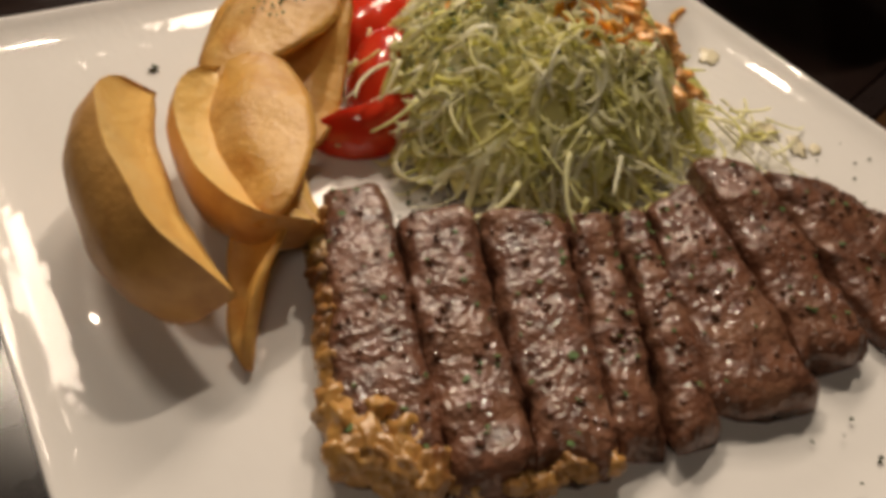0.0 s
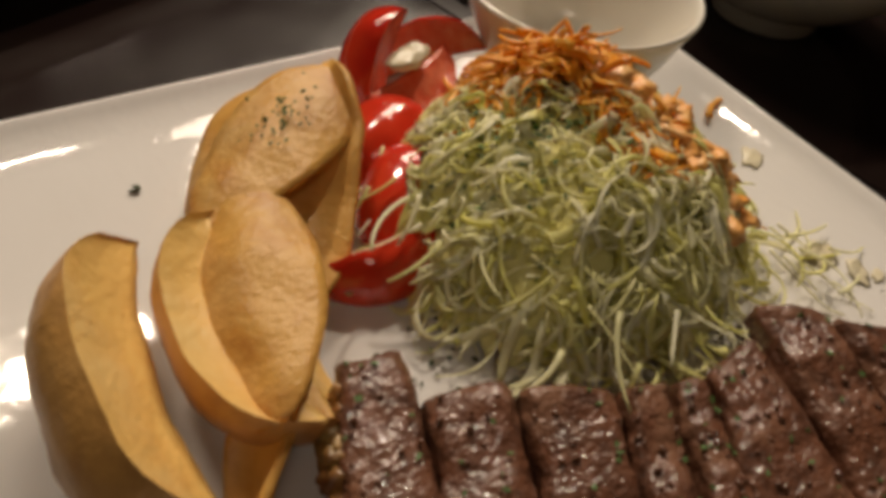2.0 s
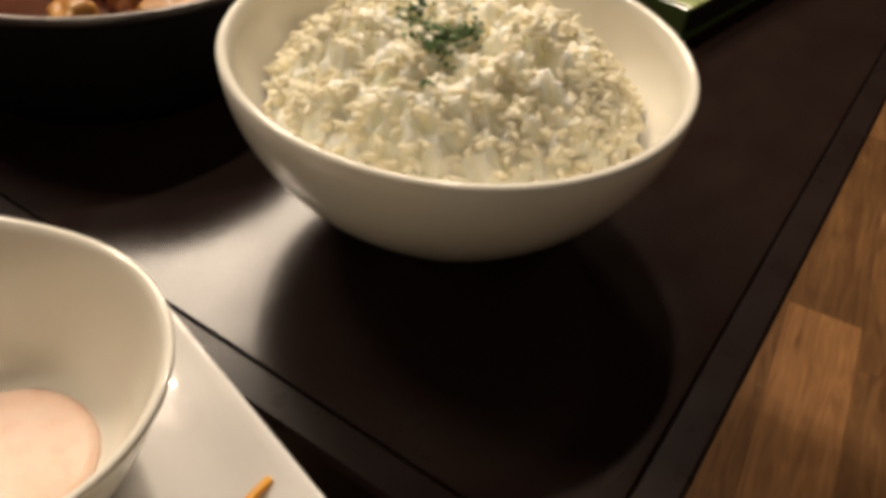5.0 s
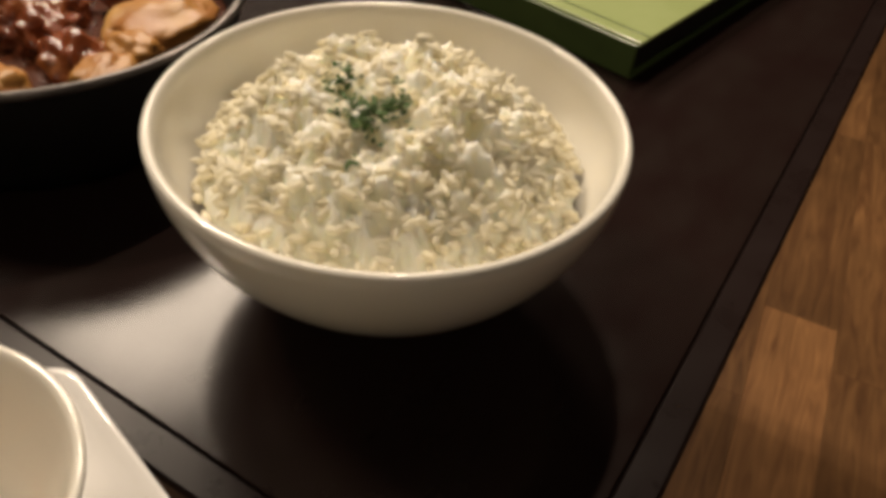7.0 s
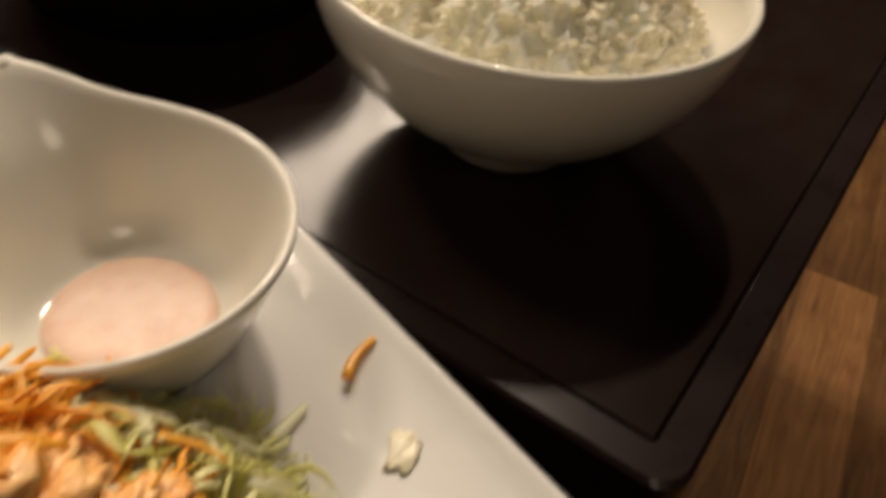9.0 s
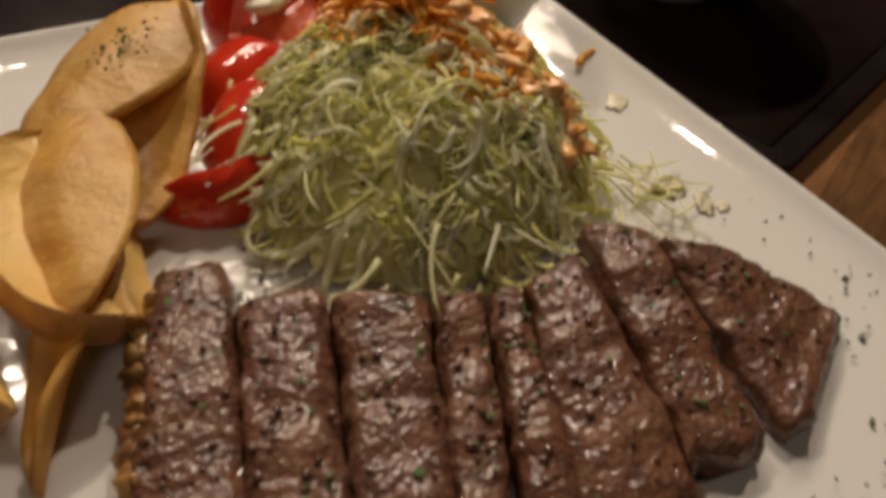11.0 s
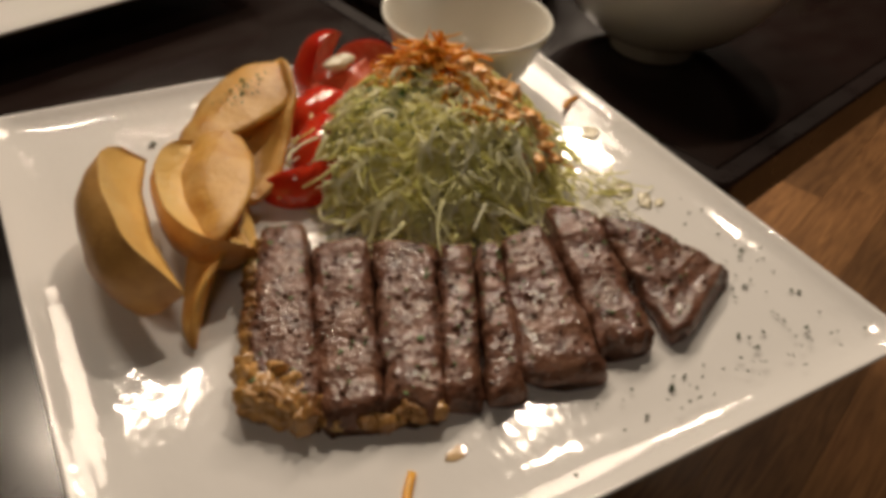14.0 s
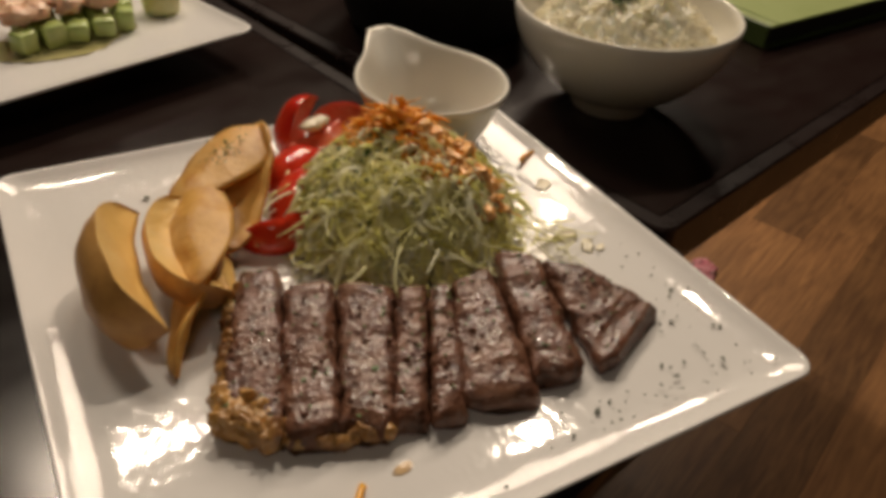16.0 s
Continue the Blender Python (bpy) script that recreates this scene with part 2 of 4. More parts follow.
def plank_material():
    m = bpy.data.materials.new("laminate_plank")
    m.use_nodes = True
    nt = m.node_tree
    b, n, link = nt.nodes["Principled BSDF"], nt.nodes.new, nt.links.new
    tc, oi = n("ShaderNodeTexCoord"), n("ShaderNodeObjectInfo")
    add = n("ShaderNodeVectorMath")
    add.operation = "MULTIPLY_ADD"
    comb = n("ShaderNodeCombineXYZ")
    for k in range(3):
        link(oi.outputs["Random"], comb.inputs[k])
    add.inputs[1].default_value = (9, 17, 5)
    link(comb.outputs[0], add.inputs[0])
    link(tc.outputs["Object"], add.inputs[2])
    mp = n("ShaderNodeMapping")
    mp.inputs["Scale"].default_value = (2.2, 22, 8)
    link(add.outputs[0], mp.inputs["Vector"])
    grain = n("ShaderNodeTexNoise")
    grain.inputs["Scale"].default_value, grain.inputs["Detail"].default_value, grain.inputs["Distortion"].default_value = 3.2, 9, 1.6
    link(mp.outputs[0], grain.inputs["Vector"])
    knot = n("ShaderNodeTexNoise")
    knot.inputs["Scale"].default_value, knot.inputs["Detail"].default_value = 7, 3
    link(add.outputs[0], knot.inputs["Vector"])
    cr = n("ShaderNodeValToRGB")
    cr.color_ramp.elements[0].position, cr.color_ramp.elements[1].position = 0.28, 0.75
    cr.color_ramp.elements[0].color, cr.color_ramp.elements[1].color = (0.19, 0.084, 0.033, 1), (0.46, 0.23, 0.088, 1)
    link(grain.outputs["Fac"], cr.inputs["Fac"])
    kr = n("ShaderNodeMapRange")
    kr.inputs["From Min"].default_value, kr.inputs["From Max"].default_value = 0.3, 0.7
    kr.inputs["To Min"].default_value, kr.inputs["To Max"].default_value = 0.75, 1.15
    link(knot.outputs["Fac"], kr.inputs["Value"])
    rr = n("ShaderNodeMapRange")
    rr.inputs["To Min"].default_value, rr.inputs["To Max"].default_value = 0.55, 1.35
    link(oi.outputs["Random"], rr.inputs["Value"])
    mu = n("ShaderNodeMath")
    mu.operation = "MULTIPLY"
    link(kr.outputs[0], mu.inputs[0])
    link(rr.outputs[0], mu.inputs[1])
    h = n("ShaderNodeHueSaturation")
    link(mu.outputs[0], h.inputs["Value"])
    link(cr.outputs["Color"], h.inputs["Color"])
    link(h.outputs["Color"], b.inputs["Base Color"])
    b.inputs["Roughness"].default_value = 0.42
    bp = n("ShaderNodeBump")
    bp.inputs["Strength"].default_value, bp.inputs["Distance"].default_value = 0.3, 0.0008
    link(grain.outputs["Fac"], bp.inputs["Height"])
    link(bp.outputs["Normal"], b.inputs["Normal"])
    return m


PLANK = plank_material()


# ---------------------------------------------------------------- mesh helpers
def obj(name, bm, mat, parent=None, label="", smooth=True):
    me = bpy.data.meshes.new(name)
    bmesh.ops.recalc_face_normals(bm, faces=bm.faces)
    bm.to_mesh(me)
    bm.free()
    me.materials.append(mat)
    if smooth:
        me.shade_smooth()
    ob = new(name, me)
    if parent:
        ob.parent = parent
    if label:
        tagged(ob, label)
    return ob


def part(name, bm, mat, parent, label="", smooth=True):
    return obj(name, bm, mat, parent, label, smooth)


def thing(name, m, label, category, group="", kind=""):
    e = new(name)
    e.empty_display_size = 0.02
    e.matrix_world = m
    return tagged(e, label, category, group, kind)


def rounded_ring(half_x, half_y, r, z, seg=7):
    pts = []
    for cx, cy, a0 in ((1, 1, 0), (-1, 1, 90), (-1, -1, 180), (1, -1, 270)):
        for k in range(seg + 1):
            a = radians(a0 + 90 * k / seg)
            pts.append((cx * (half_x - r) + r * math.cos(a), cy * (half_y - r) + r * math.sin(a), z))
    return pts


def loft(rings, close_first=True, close_last=True, bm=None):
    bm = bm or bmesh.new()
    vs = [[bm.verts.new(p) for p in ring] for ring in rings]
    n = len(vs[0])
    for a, b in zip(vs, vs[1:]):
        for k in range(n):
            bm.faces.new((a[k], a[(k + 1) % n], b[(k + 1) % n], b[k]))
    if close_first:
        bm.faces.new(vs[0])
    if close_last:
        bm.faces.new(vs[-1][::-1])
    return bm


def lathe(profile, seg=64, close_first=True, close_last=True):
    return loft([[(r * math.cos(2 * math.pi * k / seg), r * math.sin(2 * math.pi * k / seg), z) for k in range(seg)] for r, z in profile], close_first, close_last)


def box(sx, sy, sz, bevel=0.002, at=(0, 0, 0), segments=2):
    bm = bmesh.new()
    bmesh.ops.create_cube(bm, size=1, matrix=Matrix.Translation(at) @ Matrix.Diagonal((sx, sy, sz, 1)))
    if bevel:
        bmesh.ops.bevel(bm, geom=bm.edges[:], offset=bevel, segments=segments, affect="EDGES", profile=0.5)
    return bm


def wobble(bm, amount, scale, seed=0.0):
    for v in bm.verts:
        v.co += noise.noise_vector(v.co * scale + Vector((seed, seed * 1.7, -seed))) * amount


def tube(bm, pts, r0, r1, sides=5, flat=1.0, roll=0.0, twist=0.0, leafy=False):
    """A thin tapering strand along pts; flat squeezes it into a ribbon, rolled and twisted about its length."""
    rings = []
    n = len(pts)
    for i, p in enumerate(pts):
        d = (pts[min(i + 1, n - 1)] - pts[max(i - 1, 0)]).normalized()
        side = d.cross(Vector((0.31, 0.17, 0.93))).normalized()
        side = Matrix.Rotation(roll + twist * i / n, 3, d) @ side
        up = side.cross(d)
        r = r0 + (r1 - r0) * i / (n - 1)
        if leafy:
            r *= 0.35 + 0.65 * math.sin(math.pi * (i + 0.5) / n) ** 0.7
        rings.append([bm.verts.new(p + side * r * math.cos(2 * math.pi * k / sides) + up * r * flat * math.sin(2 * math.pi * k / sides)) for k in range(sides)])
    for a, b in zip(rings, rings[1:]):
        for k in range(sides):
            bm.faces.new((a[k], a[(k + 1) % sides], b[(k + 1) % sides], b[k]))
    bm.faces.new(rings[0][::-1])
    bm.faces.new(rings[-1])


@functools.lru_cache(None)
def ball(sub):
    """Points and faces of a unit ball."""
    b = bmesh.new()
    bmesh.ops.create_icosphere(b, subdivisions=sub, radius=1)
    b.verts.index_update()
    got = [v.co.copy() for v in b.verts], [[v.index for v in f.verts] for f in b.faces]
    b.free()
    return got


def add_ball(bm, sub, place):
    pts, faces = ball(sub)
    vs = [bm.verts.new(place(p)) for p in pts]
    for f in faces:
        bm.faces.new([vs[k] for k in f])


def lump(bm, at, sx, sy, sz, rough=0.25, scale=120.0, sub=3, turn=0.0):
    m = Matrix.Translation(at) @ Matrix.Rotation(turn, 4, "Z") @ Matrix.Diagonal((sx, sy, sz, 1))
    o = Vector(at) * scale
    add_ball(bm, sub, lambda c: m @ (c * (1 + rough * noise.noise(c * 1.9 + o) + 0.4 * rough * noise.noise(c * 4.5 + o))))


def frame_axes(origin, x_axis, z_hint):
    x = Vector(x_axis).normalized()
    y = Vector(z_hint).cross(x).normalized()
    z = x.cross(y)
    m = Matrix((x, y, z)).transposed().to_4x4()
    m.translation = origin
    return m


# ---------------------------------------------------------------- room
def slab(name, sx, sy, sz, at, mat, label, category):
    ob = obj(name, box(sx, sy, sz, 0), mat, smooth=False)
    ob.location = at
    return tagged(ob, label, category, kind="structure")


slab("wall_north", 7.2, 0.15, 2.6, (0.6, 4.0, 1.3), WALL, "plain dark brown restaurant wall", "wall")
slab("wall_south", 7.2, 0.15, 2.6, (0.6, -2.2, 1.3), WALL, "plain dark brown restaurant wall", "wall")
slab("wall_west", 0.15, 6.05, 2.6, (-2.9, 0.9, 1.3), WALL, "plain dark brown restaurant wall", "wall")
slab("wall_east", 0.15, 6.05, 2.6, (4.1, 0.9, 1.3), WALL, "plain dark brown restaurant wall", "wall")
slab("ceiling", 7.2, 6.4, 0.1, (0.6, 0.9, 2.65), CEIL, "dark matt restaurant ceiling", "ceiling")

floor = obj("floor", box(7.2, 6.4, 0.05, 0, (0.6, 0.9, -0.034)), BLACK_GAP, smooth=False)
tagged(floor, "warm brown wood laminate floor in staggered planks", "floor", kind="structure")


# ---------------------------------------------------------------- tables
def table(name, m, sx, sy, label):
    """A dark table; m is the pose of its near left top corner, x and y along its edges."""
    t = thing(name, m, label, "table")
    band, r = 0.0125, 0.010
    frame = bmesh.new()
    outer = [(p[0] + sx / 2, p[1] + sy / 2) for p in rounded_ring(sx / 2, sy / 2, r, 0)]
    inner = [(p[0] + sx / 2, p[1] + sy / 2) for p in rounded_ring(sx / 2 - band, sy / 2 - band, 0.0015, 0)]
    ins = lambda pts, d: [((x - sx / 2) * (1 - 2 * d / sx) + sx / 2, (y - sy / 2) * (1 - 2 * d / sy) + sy / 2) for x, y in pts]
    rings = [[(x, y, -0.006) for x, y in inner], [(x, y, -0.0006) for x, y in inner], [(x, y, 0) for x, y in ins(inner, -0.0006)],
             [(x, y, 0) for x, y in ins(outer, 0.0015)], [(x, y, -0.0015) for x, y in outer], [(x, y, -0.030) for x, y in outer], [(x, y, -0.032) for x, y in ins(outer, 0.002)]]
    loft(rings, False, False, frame)
    part("edge_band", frame, TABLE_EDGE, t, "darker band round the table edge", smooth=False)
    part("table_top", box(sx - 2 * band - 0.0014, sy - 2 * band - 0.0014, 0.012, 0.0006, (sx / 2, sy / 2, -0.006)), TABLE_TOP, t, smooth=False)
    part("apron", box(sx - 0.008, sy - 0.008, 0.018, 0.002, (sx / 2, sy / 2, -0.022)), BLACK_GAP, t, smooth=False)
    col = lathe([(0.035, -0.031), (0.032, -0.10), (0.032, -TABLE + 0.03), (0.04, -TABLE + 0.022)], 24)
    bmesh.ops.translate(col, verts=col.verts, vec=(sx / 2, sy / 2, 0))
    part("column", col, BLACK_GAP, t)
    part("base_plate", box(0.36, 0.36, 0.02, 0.006, (sx / 2, sy / 2, -TABLE + 0.012)), BLACK_GAP, t)
    return t


table("table", pose(0.1765, -0.0155, TABLE, 0, 0, 14.5), 0.73, 0.60, "dark brown square table with a grooved edge band")
NEAR = 12.0
near_m = pose(0.152, -0.033, TABLE, 0, 0, NEAR) @ Matrix.Translation((-0.72, 0, 0))
table("table", near_m, 0.72, 0.62, "dark brown square table pushed up beside another")

seat = thing("bench_seat", pose(-0.22, -0.42, 0, 0, 0, 10), "black leather bench seat beside the table", "bench")
part("cushion", box(0.74, 0.60, 0.10, 0.03, (0, 0, 0.36), 4), LEATHER, seat)
part("plinth", box(0.70, 0.56, 0.308, 0.004, (0, 0, 0.1545)), BLACK_GAP, seat, smooth=False)


# ---------------------------------------------------------------- crockery
def square_plate(name, m, half, label):
    """A square plate with upturned rim; local z = 0 is the table."""
    f = PLATE - TABLE
    k = half / 0.14
    rings = [rounded_ring(h * k, h * k, r * k, z) for h, r, z in (
        (0.004, 0.002, f), (0.03, 0.010, f), (0.06, 0.014, f), (0.09, 0.016, f), (0.1155, 0.015, f), (0.1175, 0.015, f), (0.1195, 0.0148, f + 0.00006), (0.125, 0.014, f + 0.0005), (0.1315, 0.013, f + 0.0016),
        (0.1362, 0.0115, f + 0.0036), (0.1384, 0.0105, f + 0.0052), (0.1396, 0.010, f + 0.0055), (0.14, 0.0098, f + 0.0047), (0.1393, 0.010, f + 0.0034),
        (0.130, 0.012, f - 0.0015), (0.112, 0.014, f - 0.006), (0.090, 0.016, f - 0.0075), (0.082, 0.016, 0.006), (0.080, 0.016, 0.0008), (0.077, 0.016, 0.0008), (0.075, 0.016, 0.010), (0.02, 0.01, 0.012))]
    ob = obj(name, loft(rings), GLAZE)
    ob.matrix_world = m
    return tagged(ob, label, "plate")


square_plate("dinner_plate", pose(0, 0, TABLE), 0.14, "white glazed square dinner plate with upturned rim under the steak")
square_plate("dinner_plate", pose(0.045, 0.282, TABLE, 0, 0, 18.5) @ Matrix.Translation((-0.14, 0.14, 0)), 0.14, "white glazed square plate under the shrimp and avocado")


def rice_bowl():
    t = thing("rice_bowl", pose(0.2505, 0.1280, TABLE), "white porcelain rice bowl heaped with plain rice", "bowl")
    R, H = 0.0755, 0.070
    outer = [(0.0250, 0.0), (0.0272, 0.0), (0.0278, 0.0015), (0.0272, 0.0075), (0.0285, 0.0095)]
    for i in range(15):
        a = i / 14
        outer.append((0.030 + (R - 0.030) * math.sin(a * math.pi / 2) ** 1.10, 0.0105 + (H - 0.0105) * (1 - math.cos(a * math.pi / 2)) ** 0.78))
    inner = [(R - 0.0008, H + 0.0010), (R - 0.0022, H + 0.0011), (R - 0.0034, H)]
    for i in range(13):
        a = 1 - (i + 1) / 14
        inner.append((0.010 + (R - 0.0135) * math.sin(a * math.pi / 2) ** 1.10, 0.0150 + (H - 0.016) * (1 - math.cos(a * math.pi / 2)) ** 0.78))
    part("bowl", lathe([(0.010, 0.003), (0.0235, 0.003)] + outer + inner, 96), GLAZE_BOWL, t)
    return t


rice_bowl()


def heap_height(x, y, R, H, seed):
    r = math.hypot(x, y) / R
    if r >= 1:
        return 0.0
    return H * (1 - r ** 3.0) * (1 + 0.22 * noise.noise(Vector((x * 55, y * 55, seed))) + 0.25 * noise.noise(Vector((x * 118, y * 118, seed + 5))) + 0.16 * noise.noise(Vector((x * 240, y * 240, seed + 9))))


def rice():
    t = thing("rice", pose(0.2505, 0.1280, TABLE), "heaped white cooked rice with loose grains", "rice", kind="stuff")
    rng = random.Random(4)
    base, H, R = 0.0525, 0.029, 0.0635
    bm = bmesh.new()
    N = 230
    grid = {}
    for i in range(N + 1):
        for j in range(N + 1):
            x, y = (2 * i / N - 1) * R, (2 * j / N - 1) * R
            if math.hypot(x, y) <= R * 1.001:
                h = heap_height(x, y, R, H, 3.0)
                turn = 3.0 * noise.noise(Vector((x * 90, y * 90, 7)))
                cell = Vector((x * math.cos(turn) - y * math.sin(turn), (x * math.sin(turn) + y * math.cos(turn)) * 1.9, h * 0.8)) * 240
                near = noise.voronoi(cell)[0][0]
                grid[i, j] = bm.verts.new((x * 0.97, y * 0.97, base - 0.0028 + h + 0.0022 * (0.5 - near) + 0.0012 * noise.noise(Vector((x * 300, y * 300, 1)))))
    for i in range(N):
        for j in range(N):
            q = [(i, j), (i + 1, j), (i + 1, j + 1), (i, j + 1)]
            if all(k in grid for k in q):
                bm.faces.new([grid[k] for k in q])
    part("rice_bed", bm, RICE_BED, t)
    bm = bmesh.new()
    for _ in range(1100):
        a, r = rng.uniform(0, 6.283), R * 0.99 * math.sqrt(rng.random())
        x, y = r * math.cos(a), r * math.sin(a)
        z = base - 0.0029 + heap_height(x, y, R, H, 3.0) + rng.uniform(-0.0006, 0.0005)
        d = Vector((rng.gauss(0, 1), rng.gauss(0, 1), rng.gauss(0, 0.22))).normalized()
        L = rng.uniform(0.0020, 0.0031)
        p = Vector((x, y, z))
        bend = Vector((rng.gauss(0, 1), rng.gauss(0, 1), 0.5)).normalized() * 0.0004
        side = d.cross(Vector((0.3, 0.2, 0.9))).normalized()
        up = side.cross(d)
        rings = []
        for s, w in ((-1, 0.35), (-0.55, 0.9), (0.2, 1.0), (0.8, 0.75), (1, 0.3)):
            c = p + d * L * s + bend * s * s
            rings.append([bm.verts.new(c + (side * math.cos(q) + up * math.sin(q)) * 0.00125 * w) for q in (0, 1.05, 2.09, 3.14, 4.19, 5.24)])
        for A, B in zip(rings, rings[1:]):
            for k in range(6):
                bm.faces.new((A[k], A[(k + 1) % 6], B[(k + 1) % 6], B[k]))
        bm.faces.new(rings[0][::-1])
        bm.faces.new(rings[-1])
    part("rice_grains", bm, RICE, t)
    return t


rice()


def flake(bm, p, normal, size, rng):
    """One thin ragged herb flake."""
    n = (Vector(normal) + Vector((rng.gauss(0, 0.35), rng.gauss(0, 0.35), rng.gauss(0, 0.35)))).normalized()
    u = n.orthogonal().normalized()
    u = Matrix.Rotation(rng.uniform(0, 6.28), 3, n) @ u
    v = n.cross(u)
    k = rng.choice((4, 5, 6))
    e = rng.uniform(0.45, 1.0)
    rim = []
    for i in range(k):
        a = 6.283 * i / k
        q = p + (u * math.cos(a) + v * math.sin(a) * e) * size * rng.uniform(0.6, 1.2) + n * rng.uniform(0, 0.25) * size
        rim.append(q)
    top = [bm.verts.new(q + n * 0.00016) for q in rim]
    bot = [bm.verts.new(q - n * 0.00010) for q in rim]
    bm.faces.new(top)
    bm.faces.new(bot[::-1])
    for i in range(k):
        bm.faces.new((bot[i], bot[(i + 1) % k], top[(i + 1) % k], top[i]))


def rice_herbs():
    rng = random.Random(8)
    bm = bmesh.new()
    for cx, cy, s, n in ((-0.0120, 0.0105, 0.0040, 60), (-0.0180, -0.0080, 0.0046, 120), (-0.0075, -0.0100, 0.0040, 70), (-0.0330, -0.0200, 0.0030, 9)):
        for _ in range(n):
            x, y = cx + rng.gauss(0, s * 0.75), cy + rng.gauss(0, s * 0.75)
            z = 0.0510 + heap_height(x, y, 0.0635, 0.029, 3.0) + rng.uniform(0.0008, 0.0042)
            flake(bm, Vector((x, y, z)), (0, 0, 1), rng.uniform(0.0007, 0.0015), rng)
    ob = obj("parsley", bm, HERB, smooth=False)
    ob.location = (0.2505, 0.1280, TABLE)
    tagged(ob, "dark green dried parsley sprinkled on the rice", "herb", kind="stuff")


rice_herbs()


def sauce_dish():
    """A round ramekin with a thumb handle drawn up from its rim."""
    t = thing("sauce_dish", pose(0.087, 0.0995, PLATE), "white porcelain sauce dish with a raised thumb handle", "dish")
    H, seg = 0.0375, 72
    aim = radians(93)

    def ring(r, z, grow):
        pts = []
        for k in range(seg):
            a = 2 * math.pi * k / seg
            d = abs((a - aim + math.pi) % (2 * math.pi) - math.pi)
            pull = math.exp(-(d / 0.30) ** 2) * 0.85 + math.exp(-(d / 0.72) ** 2) * 0.15
            rr = r + grow * 0.0215 * pull
            zz = z + grow * 0.0075 * (math.exp(-(d / 0.55) ** 2))
            pts.append((rr * math.cos(a), rr * math.sin(a), zz))
        return pts

    rings = [ring(0.006, 0.0006, 0), ring(0.0235, 0.0006, 0), ring(0.0255, 0.0012, 0), ring(0.0285, 0.005, 0), ring(0.0335, 0.014, 0), ring(0.0380, 0.024, 0.12), ring(0.0412, 0.032, 0.55), ring(0.0432, H - 0.0012, 1.0),
             ring(0.0434, H + 0.0002, 1.0), ring(0.0428, H + 0.0010, 0.98), ring(0.0416, H + 0.0008, 0.92), ring(0.0404, H - 0.0010, 0.80), ring(0.0380, 0.031, 0.35), ring(0.0350, 0.024, 0.05), ring(0.0300, 0.0130, 0), ring(0.0250, 0.0065, 0), ring(0.018, 0.0042, 0), ring(0.006, 0.0038, 0)]
    part("dish", loft(rings), GLAZE_BOWL, t)
    knob = bmesh.new()
    for s in (-1, 1):
        lump(knob, (0.0615 * math.cos(aim + s * 0.10), 0.0615 * math.sin(aim + s * 0.10), H + 0.0066), 0.0028, 0.0026, 0.0019, 0.1, 60, 3, aim)
    part("handle_tip", knob, GLAZE_BOWL, t)
    return t


sauce_dish()
bm = lathe([(0.004, 0.0078), (0.012, 0.0079), (0.0175, 0.0073), (0.0205, 0.0064), (0.0212, 0.0056), (0.0204, 0.0051), (0.018, 0.0045), (0.014, 0.0042), (0.004, 0.0040)], 48)
for v in bm.verts:
    if v.co.z > 0.0070:
        v.co.z += 0.0008 * noise.noise(v.co * 90)
ob = obj("pink_sauce", bm, SAUCE)
ob.location = (0.0875, 0.0975, PLATE)
tagged(ob, "pale pink creamy sauce in the bottom of the dish", "sauce")


# ---------------------------------------------------------------- steak
SLICES = [  # far left, far right, near left, near right corner; far and near height
    ((-0.0555, 0.0110), (-0.0375, 0.0075), (-0.0870, -0.0640), (-0.0680, -0.0805), 0.0125, 0.0105),
    ((-0.0415, -0.0070), (-0.0208, -0.0125), (-0.0690, -0.0805), (-0.0510, -0.0880), 0.0135, 0.0110),
    ((-0.0205, -0.0155), (0.0010, -0.0270), (-0.0502, -0.0880), (-0.0325, -0.0930), 0.0140, 0.0105),
    ((0.0020, -0.0270), (0.0142, -0.0315), (-0.0312, -0.0905), (-0.0200, -0.0940), 0.0140, 0.0090),
    ((0.0152, -0.0315), (0.0238, -0.0350), (-0.0184, -0.0965), (-0.0040, -0.0985), 0.0145, 0.0085),
    ((0.0250, -0.0340), (0.0455, -0.0310), (-0.0025, -0.0925), (0.0245, -0.1040), 0.0150, 0.0095),
    ((0.0520, -0.0230), (0.0700, -0.0335), (0.0285, -0.0945), (0.0485, -0.1000), 0.0150, 0.0100),
    ((0.0690, -0.0375), (0.0850, -0.0490), (0.0560, -0.1025), (0.1040, -0.0815), 0.0130, 0.0085),
]


def slice_edge(i, s):
    """Left and right edge of slice i, a share s of the way from its far end to its near end, ragged."""
    fl, fr, nl, nr = (Vector((*c, 0)) for c in SLICES[i][:4])
    a, b = fl.lerp(nl, s), fr.lerp(nr, s)
    w = (b - a).normalized()
    rag = lambda q: 0.0013 * noise.noise(Vector((s * 5.0, q, i * 3.3))) + 0.0007 * noise.noise(Vector((s * 17.0, q, i * 1.7)))
    return a + w * (0.0001 + rag(1.0)), b - w * (0.0001 + rag(7.0))


def slice_top(i, s, u):
    """A point on the top of slice i; u runs from -1 at its left edge to 1 at its right."""
    a, b = slice_edge(i, s)
    p = a.lerp(b, 0.5 + 0.5 * u)
    h0, h1 = SLICES[i][4:]
    h = (h0 + (h1 - h0) * s) * (1 + 0.06 * math.sin(5 * s + i) + 0.10 * noise.noise(Vector((p.x * 75, p.y * 75, i))))
    return Vector((p.x, p.y, h - 0.0010 * u ** 4))


